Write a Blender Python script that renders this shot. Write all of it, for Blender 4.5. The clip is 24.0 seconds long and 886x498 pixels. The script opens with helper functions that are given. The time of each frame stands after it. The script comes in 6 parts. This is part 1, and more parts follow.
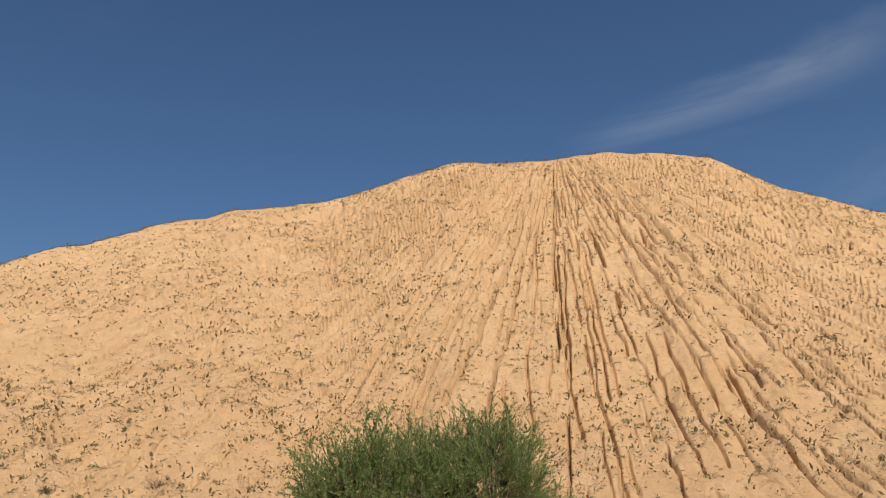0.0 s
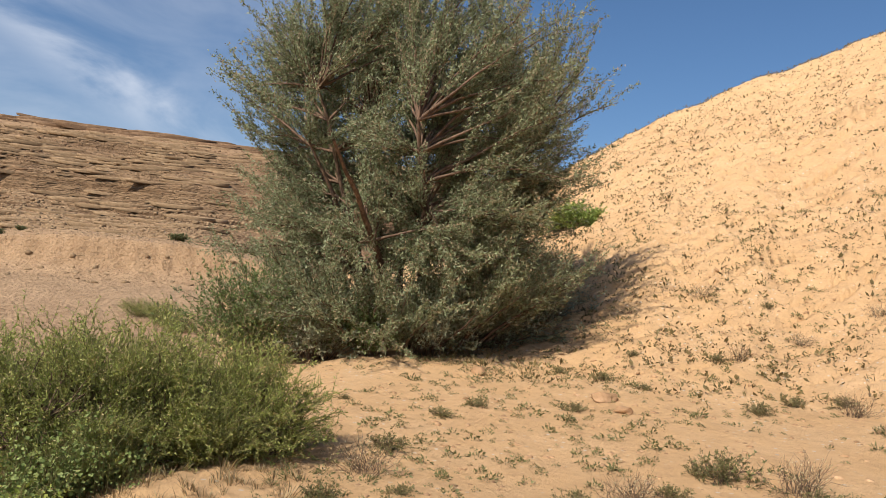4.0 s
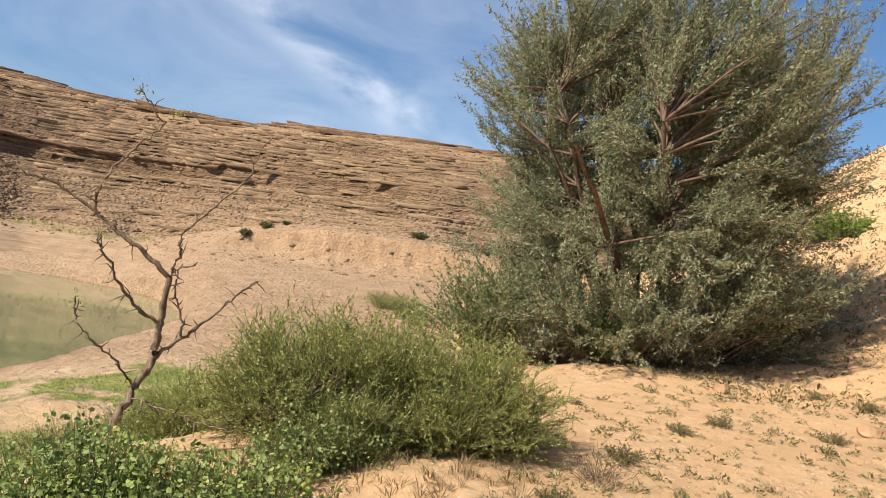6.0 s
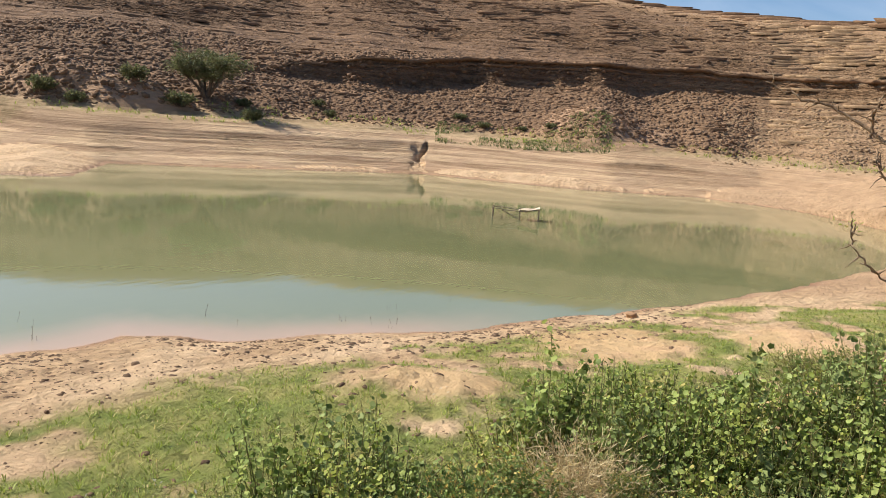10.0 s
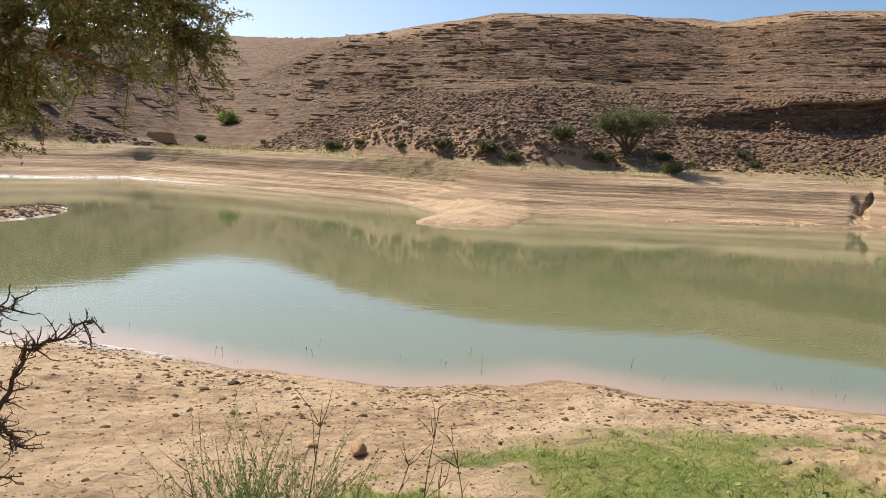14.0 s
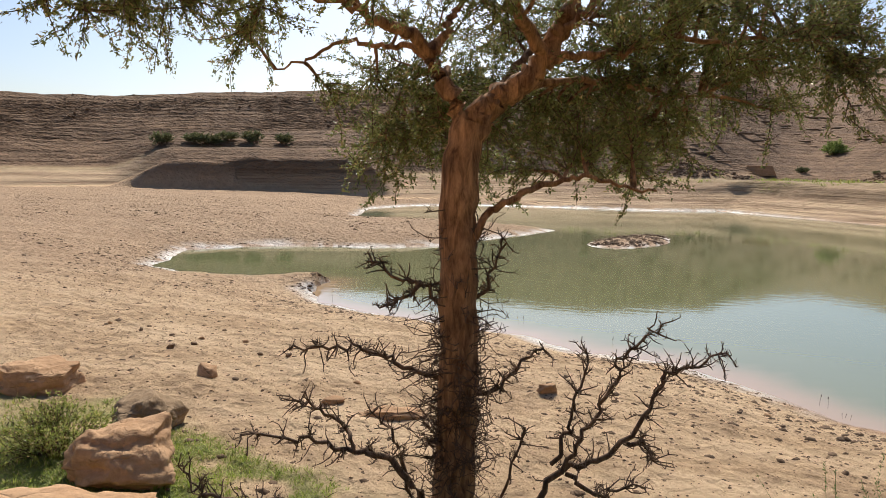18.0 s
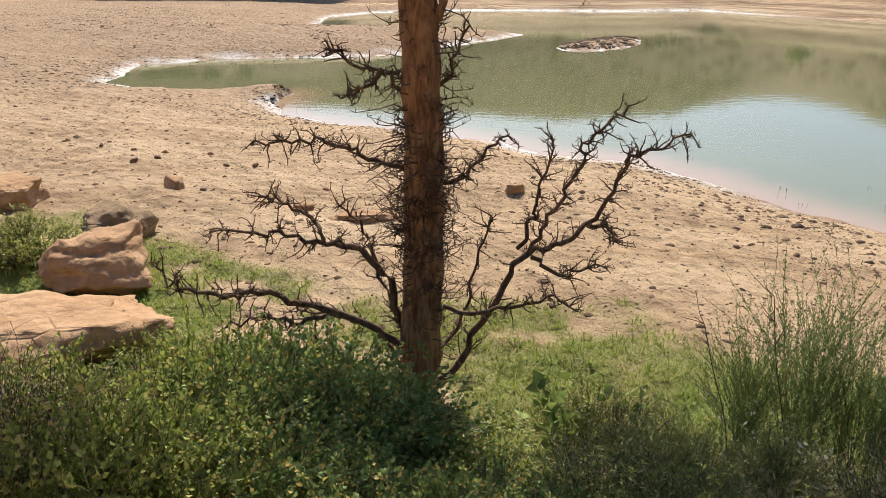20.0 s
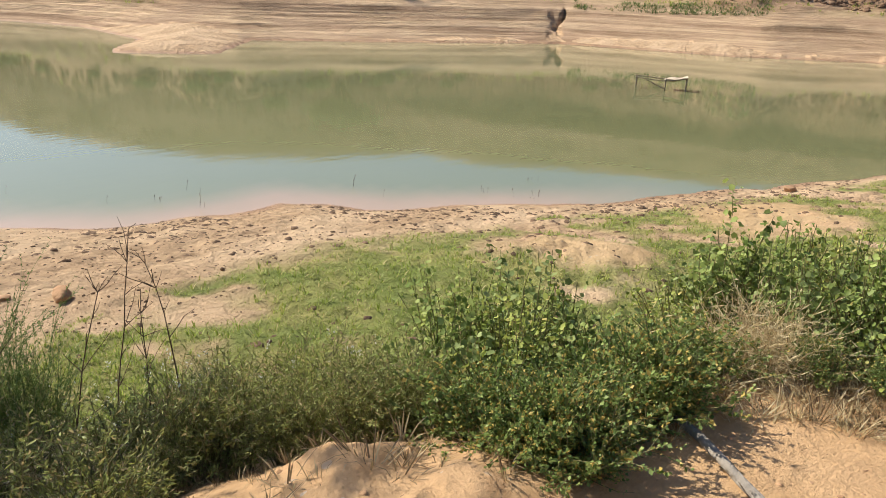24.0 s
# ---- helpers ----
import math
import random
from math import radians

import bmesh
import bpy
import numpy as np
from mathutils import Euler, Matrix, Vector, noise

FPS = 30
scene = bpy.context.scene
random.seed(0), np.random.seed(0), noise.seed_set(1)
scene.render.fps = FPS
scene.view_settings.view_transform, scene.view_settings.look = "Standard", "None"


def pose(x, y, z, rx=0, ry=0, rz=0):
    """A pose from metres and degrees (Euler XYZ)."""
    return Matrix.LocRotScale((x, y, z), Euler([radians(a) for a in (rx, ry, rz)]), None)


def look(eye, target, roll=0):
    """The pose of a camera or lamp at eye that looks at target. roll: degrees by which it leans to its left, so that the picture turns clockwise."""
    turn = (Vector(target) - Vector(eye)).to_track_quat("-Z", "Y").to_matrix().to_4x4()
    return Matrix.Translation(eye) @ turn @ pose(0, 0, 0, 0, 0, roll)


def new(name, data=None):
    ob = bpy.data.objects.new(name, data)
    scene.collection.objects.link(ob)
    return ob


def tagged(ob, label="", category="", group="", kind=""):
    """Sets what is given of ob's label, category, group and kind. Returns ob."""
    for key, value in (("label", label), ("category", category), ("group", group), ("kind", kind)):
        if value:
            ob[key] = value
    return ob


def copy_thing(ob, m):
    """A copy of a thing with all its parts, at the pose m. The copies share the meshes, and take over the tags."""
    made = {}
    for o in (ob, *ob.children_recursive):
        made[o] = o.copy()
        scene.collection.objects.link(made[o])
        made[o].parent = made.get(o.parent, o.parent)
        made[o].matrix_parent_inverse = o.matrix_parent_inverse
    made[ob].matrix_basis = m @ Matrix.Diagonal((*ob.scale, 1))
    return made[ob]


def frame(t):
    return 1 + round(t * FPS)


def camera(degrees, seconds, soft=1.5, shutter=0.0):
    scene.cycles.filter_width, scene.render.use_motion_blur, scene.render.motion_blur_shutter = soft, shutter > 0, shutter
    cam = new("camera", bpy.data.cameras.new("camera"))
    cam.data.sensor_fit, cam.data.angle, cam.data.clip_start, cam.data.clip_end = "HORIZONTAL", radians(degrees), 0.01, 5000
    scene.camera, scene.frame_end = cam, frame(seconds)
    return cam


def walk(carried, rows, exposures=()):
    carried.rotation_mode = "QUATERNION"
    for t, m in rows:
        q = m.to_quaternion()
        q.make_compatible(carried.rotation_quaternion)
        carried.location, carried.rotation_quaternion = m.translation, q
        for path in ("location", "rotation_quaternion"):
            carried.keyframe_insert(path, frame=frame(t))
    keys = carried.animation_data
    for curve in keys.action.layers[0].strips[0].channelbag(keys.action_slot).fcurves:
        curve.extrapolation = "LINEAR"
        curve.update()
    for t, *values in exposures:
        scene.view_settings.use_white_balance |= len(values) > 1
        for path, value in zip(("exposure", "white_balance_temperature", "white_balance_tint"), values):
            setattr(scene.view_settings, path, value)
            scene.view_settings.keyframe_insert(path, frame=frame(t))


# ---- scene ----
cam = camera(61.2, 24.0, soft=0.5)
METRES, EYE, TILT, LEAN, TURN = 2.1, 3.9, 17.75, 2.5, 0.0
ROWS = [
    (0.0, 0.0, 0.0, 0.0, 0.0, 0.0, -0.0),
    (0.5, -0.0156, 0.0045, -0.0004, 5.33, -0.22, 0.64),
    (1.0, -0.0295, 0.0016, 0.0008, 11.18, -0.83, 1.35),
    (1.5, -0.0279, -0.0063, -0.0027, 15.56, -2.3, 1.57),
    (2.0, -0.0323, -0.0033, -0.0201, 18.67, -6.73, 1.63),
    (2.5, -0.0358, -0.0087, -0.0326, 22.13, -12.26, 2.77),
    (3.0, -0.0539, -0.0121, -0.0353, 29.36, -14.4, 4.04),
    (3.5, -0.086, -0.028, -0.0221, 40.29, -12.31, 5.63),
    (5.5, -0.1374, -0.0412, -0.0216, 63.1, -8.0, 8.1),
    (6.0, -0.1471, -0.0554, -0.0196, 67.1, -7.53, 7.29),
    (6.5, -0.1574, -0.0766, -0.0278, 74.16, -7.89, 6.91),
    (7.0, -0.1596, -0.0901, -0.0405, 81.52, -9.93, 7.91),
    (7.5, -0.1591, -0.1069, -0.0514, 90.16, -11.45, 8.94),
    (8.0, -0.1615, -0.1333, -0.0542, 100.72, -10.43, 9.93),
    (8.5, -0.1603, -0.1593, -0.0516, 109.11, -8.73, 10.37),
    (9.0, -0.1567, -0.1741, -0.0486, 115.13, -7.11, 10.96),
    (9.5, -0.15, -0.1768, -0.0417, 118.44, -5.08, 11.91),
    (11.5, -0.1097, -0.2077, 0.0056, 123.69, 4.22, 11.36),
    (12.0, -0.096, -0.2198, 0.0129, 127.56, 6.71, 10.44),
    (12.5, -0.0806, -0.2315, 0.01, 132.22, 6.86, 10.1),
    (13.0, -0.0566, -0.2438, 0.0125, 138.05, 6.1, 10.03),
    (13.5, -0.0376, -0.2658, 0.0167, 145.04, 6.13, 9.55),
    (14.0, -0.0164, -0.2756, 0.0212, 150.68, 6.72, 8.44),
    (14.5, -0.001, -0.2926, 0.0249, 157.65, 7.66, 7.38),
    (15.0, 0.0217, -0.3013, 0.0312, 164.37, 8.73, 6.46),
    (15.5, 0.0396, -0.3098, 0.034, 170.26, 9.8, 5.04),
    (16.0, 0.0523, -0.3095, 0.0381, 175.32, 11.0, 3.8),
    (16.5, 0.0673, -0.3143, 0.0406, 180.66, 11.7, 2.45),
    (17.0, 0.0845, -0.3227, 0.0433, 187.1, 12.0, 0.57),
    (17.5, 0.104, -0.3148, 0.0449, 191.42, 12.33, -1.55),
    (19.5, 0.1097, -0.3378, -0.0093, 193.76, 2.14, -2.19),
    (20.0, 0.097, -0.3435, -0.0245, 190.39, -2.55, -0.42),
    (20.5, 0.0718, -0.3511, -0.0342, 183.32, -5.19, 2.06),
    (21.0, 0.0411, -0.3457, -0.0375, 175.27, -5.79, 4.95),
    (21.5, 0.0111, -0.3354, -0.0405, 168.5, -6.0, 7.37),
    (22.0, -0.0095, -0.3271, -0.0451, 161.84, -6.42, 8.98),
    (22.5, -0.0339, -0.3213, -0.0476, 154.2, -7.35, 10.51),
    (23.0, -0.0589, -0.313, -0.0498, 145.8, -8.52, 11.41),
    (23.5, -0.0854, -0.2943, -0.0534, 137.43, -9.42, 12.19),
    (24.0, -0.1014, -0.2727, -0.0584, 129.93, -10.15, 12.81),
]
EXPOSURES = [(0.0, -0.30), (1.0, -0.20), (2.0, -0.12), (3.0, -0.10), (3.5, 0.02), (6.0, 0.48), (9.0, 0.55), (12.0, 0.40), (13.0, 0.38), (14.0, 0.42), (15.0, 0.38), (16.0, 0.30), (17.0, 0.18), (20.0, 0.46), (21.0, 0.54), (22.0, 0.54), (23.0, 0.47), (24.0, 0.50)]
walk(cam, [(t, pose(0, 0, EYE, TILT, LEAN, TURN) @ pose(METRES * x, METRES * y, METRES * z, 90 + pitch, roll, yaw)) for t, x, y, z, yaw, pitch, roll in ROWS], EXPOSURES)

# ---- daylight ----
SUN_AZ, SUN_EL = 192.0, 43.0      # bearing counted from +y towards -x
sun_way = Vector((-math.sin(radians(SUN_AZ)) * math.cos(radians(SUN_EL)), math.cos(radians(SUN_AZ)) * math.cos(radians(SUN_EL)), math.sin(radians(SUN_EL))))
sun = new("sun", bpy.data.lights.new("sun", "SUN"))
sun.data.energy, sun.data.angle, sun.data.color = 5.0, radians(0.6), (1.0, 0.93, 0.82)
sun.matrix_world = look(sun_way * 50, (0, 0, 0))
world = bpy.data.worlds.new("sky")
scene.world = world
world.use_nodes = True
wn, wl = world.node_tree.nodes, world.node_tree.links
wn.clear()
sky = wn.new("ShaderNodeTexSky")
sky.sky_type, sky.sun_disc = "NISHITA", False
sky.sun_elevation, sky.sun_rotation = radians(SUN_EL), radians(360.0 - SUN_AZ)
sky.altitude, sky.air_density, sky.dust_density, sky.ozone_density = 1000.0, 1.0, 4.2, 3.2
w_geo = wn.new("ShaderNodeTexCoord")
w_map = wn.new("ShaderNodeMapping")
w_map.inputs["Rotation"].default_value = (0.3, 0.5, 0.9)
w_map.inputs["Scale"].default_value = (0.9, 3.4, 6.0)
w_noise = wn.new("ShaderNodeTexNoise")
w_noise.inputs["Scale"].default_value, w_noise.inputs["Detail"].default_value, w_noise.inputs["Roughness"].default_value, w_noise.inputs["Distortion"].default_value = 1.3, 7.0, 0.55, 0.6
w_ramp = wn.new("ShaderNodeValToRGB")
w_ramp.color_ramp.elements[0].position, w_ramp.color_ramp.elements[1].position = 0.56, 0.86
w_mul = wn.new("ShaderNodeMath")
w_mul.operation = "MULTIPLY"
w_mul.inputs[1].default_value = 0.10
w_mix = wn.new("ShaderNodeMix")
w_mix.data_type = "RGBA"
w_mix.inputs[7].default_value = (7.0, 7.4, 8.2, 1)
w_bg, w_out = wn.new("ShaderNodeBackground"), wn.new("ShaderNodeOutputWorld")
w_bg.inputs["Strength"].default_value = 0.106
wl.new(w_geo.outputs["Generated"], w_map.inputs["Vector"])
wl.new(w_map.outputs["Vector"], w_noise.inputs["Vector"])
wl.new(w_noise.outputs["Fac"], w_ramp.inputs["Fac"])
wl.new(w_ramp.outputs["Color"], w_mul.inputs[0])


def streak(normal, middle, width, half, strength):
    """One band of pale colour along a great circle: a thin wisp of cirrus, or a wide veil."""
    def dot(v):
        d = wn.new("ShaderNodeVectorMath")
        d.operation = "DOT_PRODUCT"
        d.inputs[1].default_value = v
        wl.new(w_geo.outputs["Generated"], d.inputs[0])
        return d.outputs["Value"]
    def calc(op, a, b):
        c = wn.new("ShaderNodeMath")
        c.operation = op
        for k, v in enumerate((a, b)):
            if hasattr(v, "links"):
                wl.new(v, c.inputs[k])
            else:
                c.inputs[k].default_value = v
        return c.outputs[0]
    def fade(v, a, b):
        c = wn.new("ShaderNodeMapRange")
        c.interpolation_type = "SMOOTHSTEP"
        c.inputs[1].default_value, c.inputs[2].default_value = a, b
        wl.new(v, c.inputs[0])
        return c.outputs[0]
    off = calc("ABSOLUTE", calc("ADD", dot(normal), calc("MULTIPLY", calc("SUBTRACT", w_noise.outputs["Fac"], 0.5), 0.12)), 0.0)
    return calc("MULTIPLY", calc("MULTIPLY", fade(off, width, 0.0), fade(dot(middle), math.cos(radians(half)), 1.0)), calc("MULTIPLY", fade(w_noise.outputs["Fac"], 0.3, 0.65), strength))


# the first, broad band is a haze veil added to pale the sky; the rest are wisps
STREAKS = (((-0.315, -0.431, -0.845), (-0.94, 0.02, 0.22), 0.5, 48, 0.26), ((-0.315, -0.431, -0.845), (-0.93, 0.21, 0.30), 0.05, 17, 0.48), ((0.269, 0.364, -0.891), (0.36, 0.81, 0.46), 0.04, 13, 0.28), ((0.19, 0.657, -0.73), (-0.46, 0.70, 0.55), 0.04, 9, 0.16))
total = w_mul.outputs[0]
for args in STREAKS:
    add = wn.new("ShaderNodeMath")
    add.operation, add.use_clamp = "ADD", True
    wl.new(total, add.inputs[0]), wl.new(streak(*args), add.inputs[1])
    total = add.outputs[0]
wl.new(total, w_mix.inputs[0])
w_sat = wn.new("ShaderNodeHueSaturation")
w_sat.inputs["Saturation"].default_value = 1.14
wl.new(sky.outputs[0], w_sat.inputs["Color"])
wl.new(w_sat.outputs[0], w_mix.inputs[6])
wl.new(w_mix.outputs[2], w_bg.inputs["Color"])
wl.new(w_bg.outputs[0], w_out.inputs[0])


# ---- materials ----
class Nodes:
    """Short hand for a node material."""
    def __init__(self, name, rough=0.9):
        self.mat = bpy.data.materials.new(name)
        self.mat.use_nodes = True
        self.n, self.l = self.mat.node_tree.nodes, self.mat.node_tree.links
        self.bsdf = self.n["Principled BSDF"]
        self.bsdf.inputs["Roughness"].default_value = rough
        self.coord = self.n.new("ShaderNodeTexCoord").outputs["Object"]

    def put(self, socket, value):
        if hasattr(value, "links"):
            self.l.new(value, socket)
        else:
            socket.default_value = (*value, 1) if isinstance(value, tuple) and len(value) == 3 and socket.type == "RGBA" else value

    def noise(self, scale, detail=4.0, rough=0.55, stretch=None, distortion=0.0):
        v = self.coord
        if stretch:
            m = self.n.new("ShaderNodeMapping")
            m.inputs["Scale"].default_value = stretch
            self.l.new(v, m.inputs["Vector"])
            v = m.outputs["Vector"]
        t = self.n.new("ShaderNodeTexNoise")
        t.inputs["Scale"].default_value, t.inputs["Detail"].default_value, t.inputs["Roughness"].default_value, t.inputs["Distortion"].default_value = scale, detail, rough, distortion
        self.l.new(v, t.inputs["Vector"])
        return t.outputs["Fac"]

    def cells(self, scale, feature="F1", stretch=None, output="Distance"):
        v = self.coord
        if stretch:
            m = self.n.new("ShaderNodeMapping")
            m.inputs["Scale"].default_value = stretch
            self.l.new(v, m.inputs["Vector"])
            v = m.outputs["Vector"]
        t = self.n.new("ShaderNodeTexVoronoi")
        t.feature = feature
        t.inputs["Scale"].default_value = scale
        self.l.new(v, t.inputs["Vector"])
        return t.outputs[output]

    def span(self, value, a, b, c=0.0, d=1.0):
        m = self.n.new("ShaderNodeMapRange")
        m.inputs[1].default_value, m.inputs[2].default_value, m.inputs[3].default_value, m.inputs[4].default_value = a, b, c, d
        self.put(m.inputs[0], value)
        return m.outputs[0]

    def math(self, op, a, b=0.0):
        m = self.n.new("ShaderNodeMath")
        m.operation = op
        self.put(m.inputs[0], a), self.put(m.inputs[1], b)
        return m.outputs[0]

    def mix(self, fac, a, b, kind="MIX"):
        m = self.n.new("ShaderNodeMix")
        m.data_type, m.blend_type = "RGBA", kind
        self.put(m.inputs[0], fac), self.put(m.inputs[6], a), self.put(m.inputs[7], b)
        return m.outputs[2]

    def attr(self, name):
        a = self.n.new("ShaderNodeAttribute")
        a.attribute_name = name
        return a.outputs["Fac"]

    def island(self):
        return self.n.new("ShaderNodeNewGeometry").outputs["Random Per Island"]

    def bump(self, height, strength=0.5, distance=0.02, prior=None):
        b = self.n.new("ShaderNodeBump")
        b.inputs["Strength"].default_value, b.inputs["Distance"].default_value = strength, distance
        self.l.new(height, b.inputs["Height"])
        if prior is not None:
            self.l.new(prior, b.inputs["Normal"])
        return b.outputs["Normal"]

    def done(self, color, normal=None, rough=None):
        self.put(self.bsdf.inputs["Base Color"], color)
        if normal is not None:
            self.l.new(normal, self.bsdf.inputs["Normal"])
        if rough is not None:
            self.put(self.bsdf.inputs["Roughness"], rough)
        self.bsdf.inputs["Specular IOR Level"].default_value = 0.2
        return self.mat


def ground_material():
    m = Nodes("earth", 0.95)
    xyz = m.n.new("ShaderNodeSeparateXYZ")
    m.l.new(m.coord, xyz.inputs[0])
    height = xyz.outputs["Z"]
    big, mid, fine = m.noise(0.12, 5), m.noise(1.3, 6, 0.6), m.noise(14.0, 6, 0.65)
    sand = m.mix(m.span(big, 0.35, 0.65), (0.66, 0.42, 0.215), (0.60, 0.37, 0.185))
    sand = m.mix(m.span(mid, 0.4, 0.75, 0.0, 0.55), sand, (0.70, 0.47, 0.27))
    sand = m.mix(m.span(fine, 0.52, 0.75, 0.0, 0.45), sand, (0.42, 0.26, 0.135))
    sand = m.mix(m.span(m.noise(4.5, 7, 0.7), 0.46, 0.68, 0.0, 0.42), sand, (0.44, 0.275, 0.145))
    specks = m.math("LESS_THAN", m.cells(9.0), 0.16)
    sand = m.mix(m.math("MULTIPLY", specks, m.span(mid, 0.45, 0.6)), sand, (0.62, 0.52, 0.40))
    # grey-pink mud of the flats
    mud = m.mix(m.span(m.noise(3.2, 8, 0.68), 0.38, 0.66), (0.59, 0.405, 0.235), (0.34, 0.225, 0.128))
    mud = m.mix(m.span(m.noise(0.35, 4, 0.5, (1.0, 2.5, 1.0)), 0.4, 0.65), mud, (0.65, 0.465, 0.285))
    mud = m.mix(m.math("MULTIPLY", m.attr("tan"), 0.6), mud, m.mix(m.span(m.noise(2.2, 7, 0.65), 0.4, 0.65), (0.47, 0.315, 0.185), (0.34, 0.22, 0.125)))
    mud = m.mix(m.math("MULTIPLY", m.attr("flats"), 0.7), mud, m.mix(m.span(m.noise(1.7, 8, 0.7), 0.38, 0.64), (0.43, 0.285, 0.175), (0.27, 0.175, 0.105)))
    colour = m.mix(m.attr("mud"), sand, mud)
    # layered bank
    layers = m.noise(1.0, 6, 0.72, (0.06, 0.06, 3.4))
    bank = m.mix(m.span(layers, 0.40, 0.56), (0.28, 0.18, 0.102), (0.60, 0.432, 0.262))
    bank = m.mix(m.span(m.noise(2.4, 6, 0.7, (0.35, 0.35, 1.0)), 0.5, 0.72, 0.0, 0.55), bank, (0.36, 0.23, 0.135))
    bank = m.mix(m.span(m.noise(0.5, 5), 0.4, 0.7, 0.0, 0.5), bank, (0.50, 0.33, 0.21))
    colour = m.mix(m.attr("bank"), colour, bank)
    colour = m.mix(m.math("MULTIPLY", m.attr("tan"), 0.8), colour, m.mix(m.span(m.noise(1.1, 7, 0.65), 0.4, 0.65), (0.46, 0.305, 0.18), (0.32, 0.205, 0.118)))
    # brown upper beds, darkened further in colour for the steep face's shade
    colour = m.mix(m.math("MULTIPLY", m.attr("shade_strata"), 0.6), colour, m.mix(m.span(layers, 0.4, 0.58), (0.17, 0.105, 0.06), (0.37, 0.245, 0.145)))
    # brown bedded rock
    beds = m.noise(1.0, 6, 0.65, (0.05, 0.05, 2.6))
    rock = m.mix(m.span(beds, 0.36, 0.64), (0.075, 0.042, 0.023), (0.285, 0.172, 0.098))
    chunk_mask = m.cells(1.05, "F1", (1.0, 1.0, 2.6), "Color")
    rock = m.mix(0.45, rock, m.mix(m.math("MULTIPLY", chunk_mask, 1.0), (0.075, 0.043, 0.024), (0.33, 0.207, 0.122)))
    rock = m.mix(m.span(m.noise(1.6, 7, 0.7), 0.45, 0.8, 0.0, 0.4), rock, (0.26, 0.165, 0.10))
    # tan rock, its colour lightened partly for the slope's turn to the sun
    rock = m.mix(m.math("MULTIPLY", m.attr("tan"), m.span(m.noise(0.3, 5), 0.3, 0.7, 0.4, 0.85)), rock, m.mix(m.span(beds, 0.38, 0.6), (0.23, 0.138, 0.074), (0.44, 0.295, 0.17)))
    colour = m.mix(m.math("MULTIPLY", m.attr("scrub"), 0.75), colour, m.mix(m.span(mid, 0.4, 0.62), (0.24, 0.18, 0.09), (0.40, 0.29, 0.165)))
    colour = m.mix(m.attr("rock"), colour, rock)
    colour = m.mix(m.math("MULTIPLY", m.attr("face"), 0.8), colour, m.mix(m.span(m.noise(1.2, 7, 0.7, (1.0, 1.0, 0.35)), 0.35, 0.65), (0.30, 0.185, 0.10), (0.52, 0.345, 0.20)))
    scree = m.mix(m.span(m.noise(0.9, 7, 0.7), 0.4, 0.7), (0.33, 0.215, 0.125), (0.20, 0.125, 0.072))
    colour = m.mix(m.attr("scree"), colour, scree)
    colour = m.mix(m.math("MULTIPLY", m.attr("heap"), 0.85), colour, m.mix(m.span(m.noise(1.3, 7, 0.7), 0.35, 0.7), (0.47, 0.30, 0.185), (0.31, 0.195, 0.115)))
    colour = m.mix(m.attr("litter"), colour, m.mix(m.span(fine, 0.4, 0.65), (0.16, 0.11, 0.055), (0.33, 0.23, 0.12)))
    colour = m.mix(m.math("MULTIPLY", m.attr("turf"), 0.9), colour, m.mix(m.span(mid, 0.4, 0.65), (0.14, 0.20, 0.035), (0.29, 0.28, 0.085)))
    wet = m.math("MULTIPLY", m.attr("shore"), m.span(m.math("ADD", height, m.span(mid, 0.3, 0.7, -0.03, 0.03)), 0.0, 0.11, 1.0, 0.0))
    colour = m.mix(m.math("MULTIPLY", wet, 0.75), colour, (0.30, 0.15, 0.085))
    salt = m.math("MULTIPLY", m.attr("salt"), m.span(m.noise(1.4, 5, 0.6), 0.35, 0.55))
    colour = m.mix(salt, colour, (0.78, 0.74, 0.68))
    crust = m.cells(5.5, "DISTANCE_TO_EDGE")
    cracks = m.math("MULTIPLY", m.attr("mud"), m.span(crust, 0.0, 0.12, 1.0, 0.0))
    n1 = m.bump(m.math("SUBTRACT", m.math("MULTIPLY", m.noise(3.5, 9, 0.74), m.math("ADD", 1.0, m.math("MULTIPLY", m.attr("mud"), 1.2))), m.math("MULTIPLY", cracks, 0.25)), 0.85, 0.09)
    n1 = m.bump(m.math("MULTIPLY", layers, m.attr("bank")), 1.0, 0.5, n1)
    thin_beds = m.noise(1.0, 5, 0.6, (0.03, 0.03, 6.5))
    rough_rock = m.math("MAXIMUM", m.attr("rock"), m.math("MULTIPLY", m.attr("scree"), 0.7))
    n1 = m.bump(m.math("MULTIPLY", beds, rough_rock), 1.0, 0.7, n1)
    n1 = m.bump(m.math("MULTIPLY", thin_beds, rough_rock), 1.0, 0.45, n1)
    n1 = m.bump(m.math("MULTIPLY", m.cells(0.8, "F1", (1.0, 1.0, 4.0)), rough_rock), 0.9, 0.26, n1)
    n1 = m.bump(m.math("MULTIPLY", m.cells(2.6, "F1", (1.0, 1.0, 2.8)), rough_rock), 1.0, 0.14, n1)
    n1 = m.bump(m.math("MULTIPLY", m.cells(4.2, "F1"), m.attr("mud")), 0.9, 0.10, n1)
    n1 = m.bump(m.noise(11.0, 5, 0.7), 0.8, 0.03, n1)
    n2 = m.bump(m.noise(45.0, 5, 0.7), 0.8, 0.014, n1)
    return m.done(colour, n2, m.math("SUBTRACT", 0.95, m.math("MULTIPLY", wet, 0.45)))


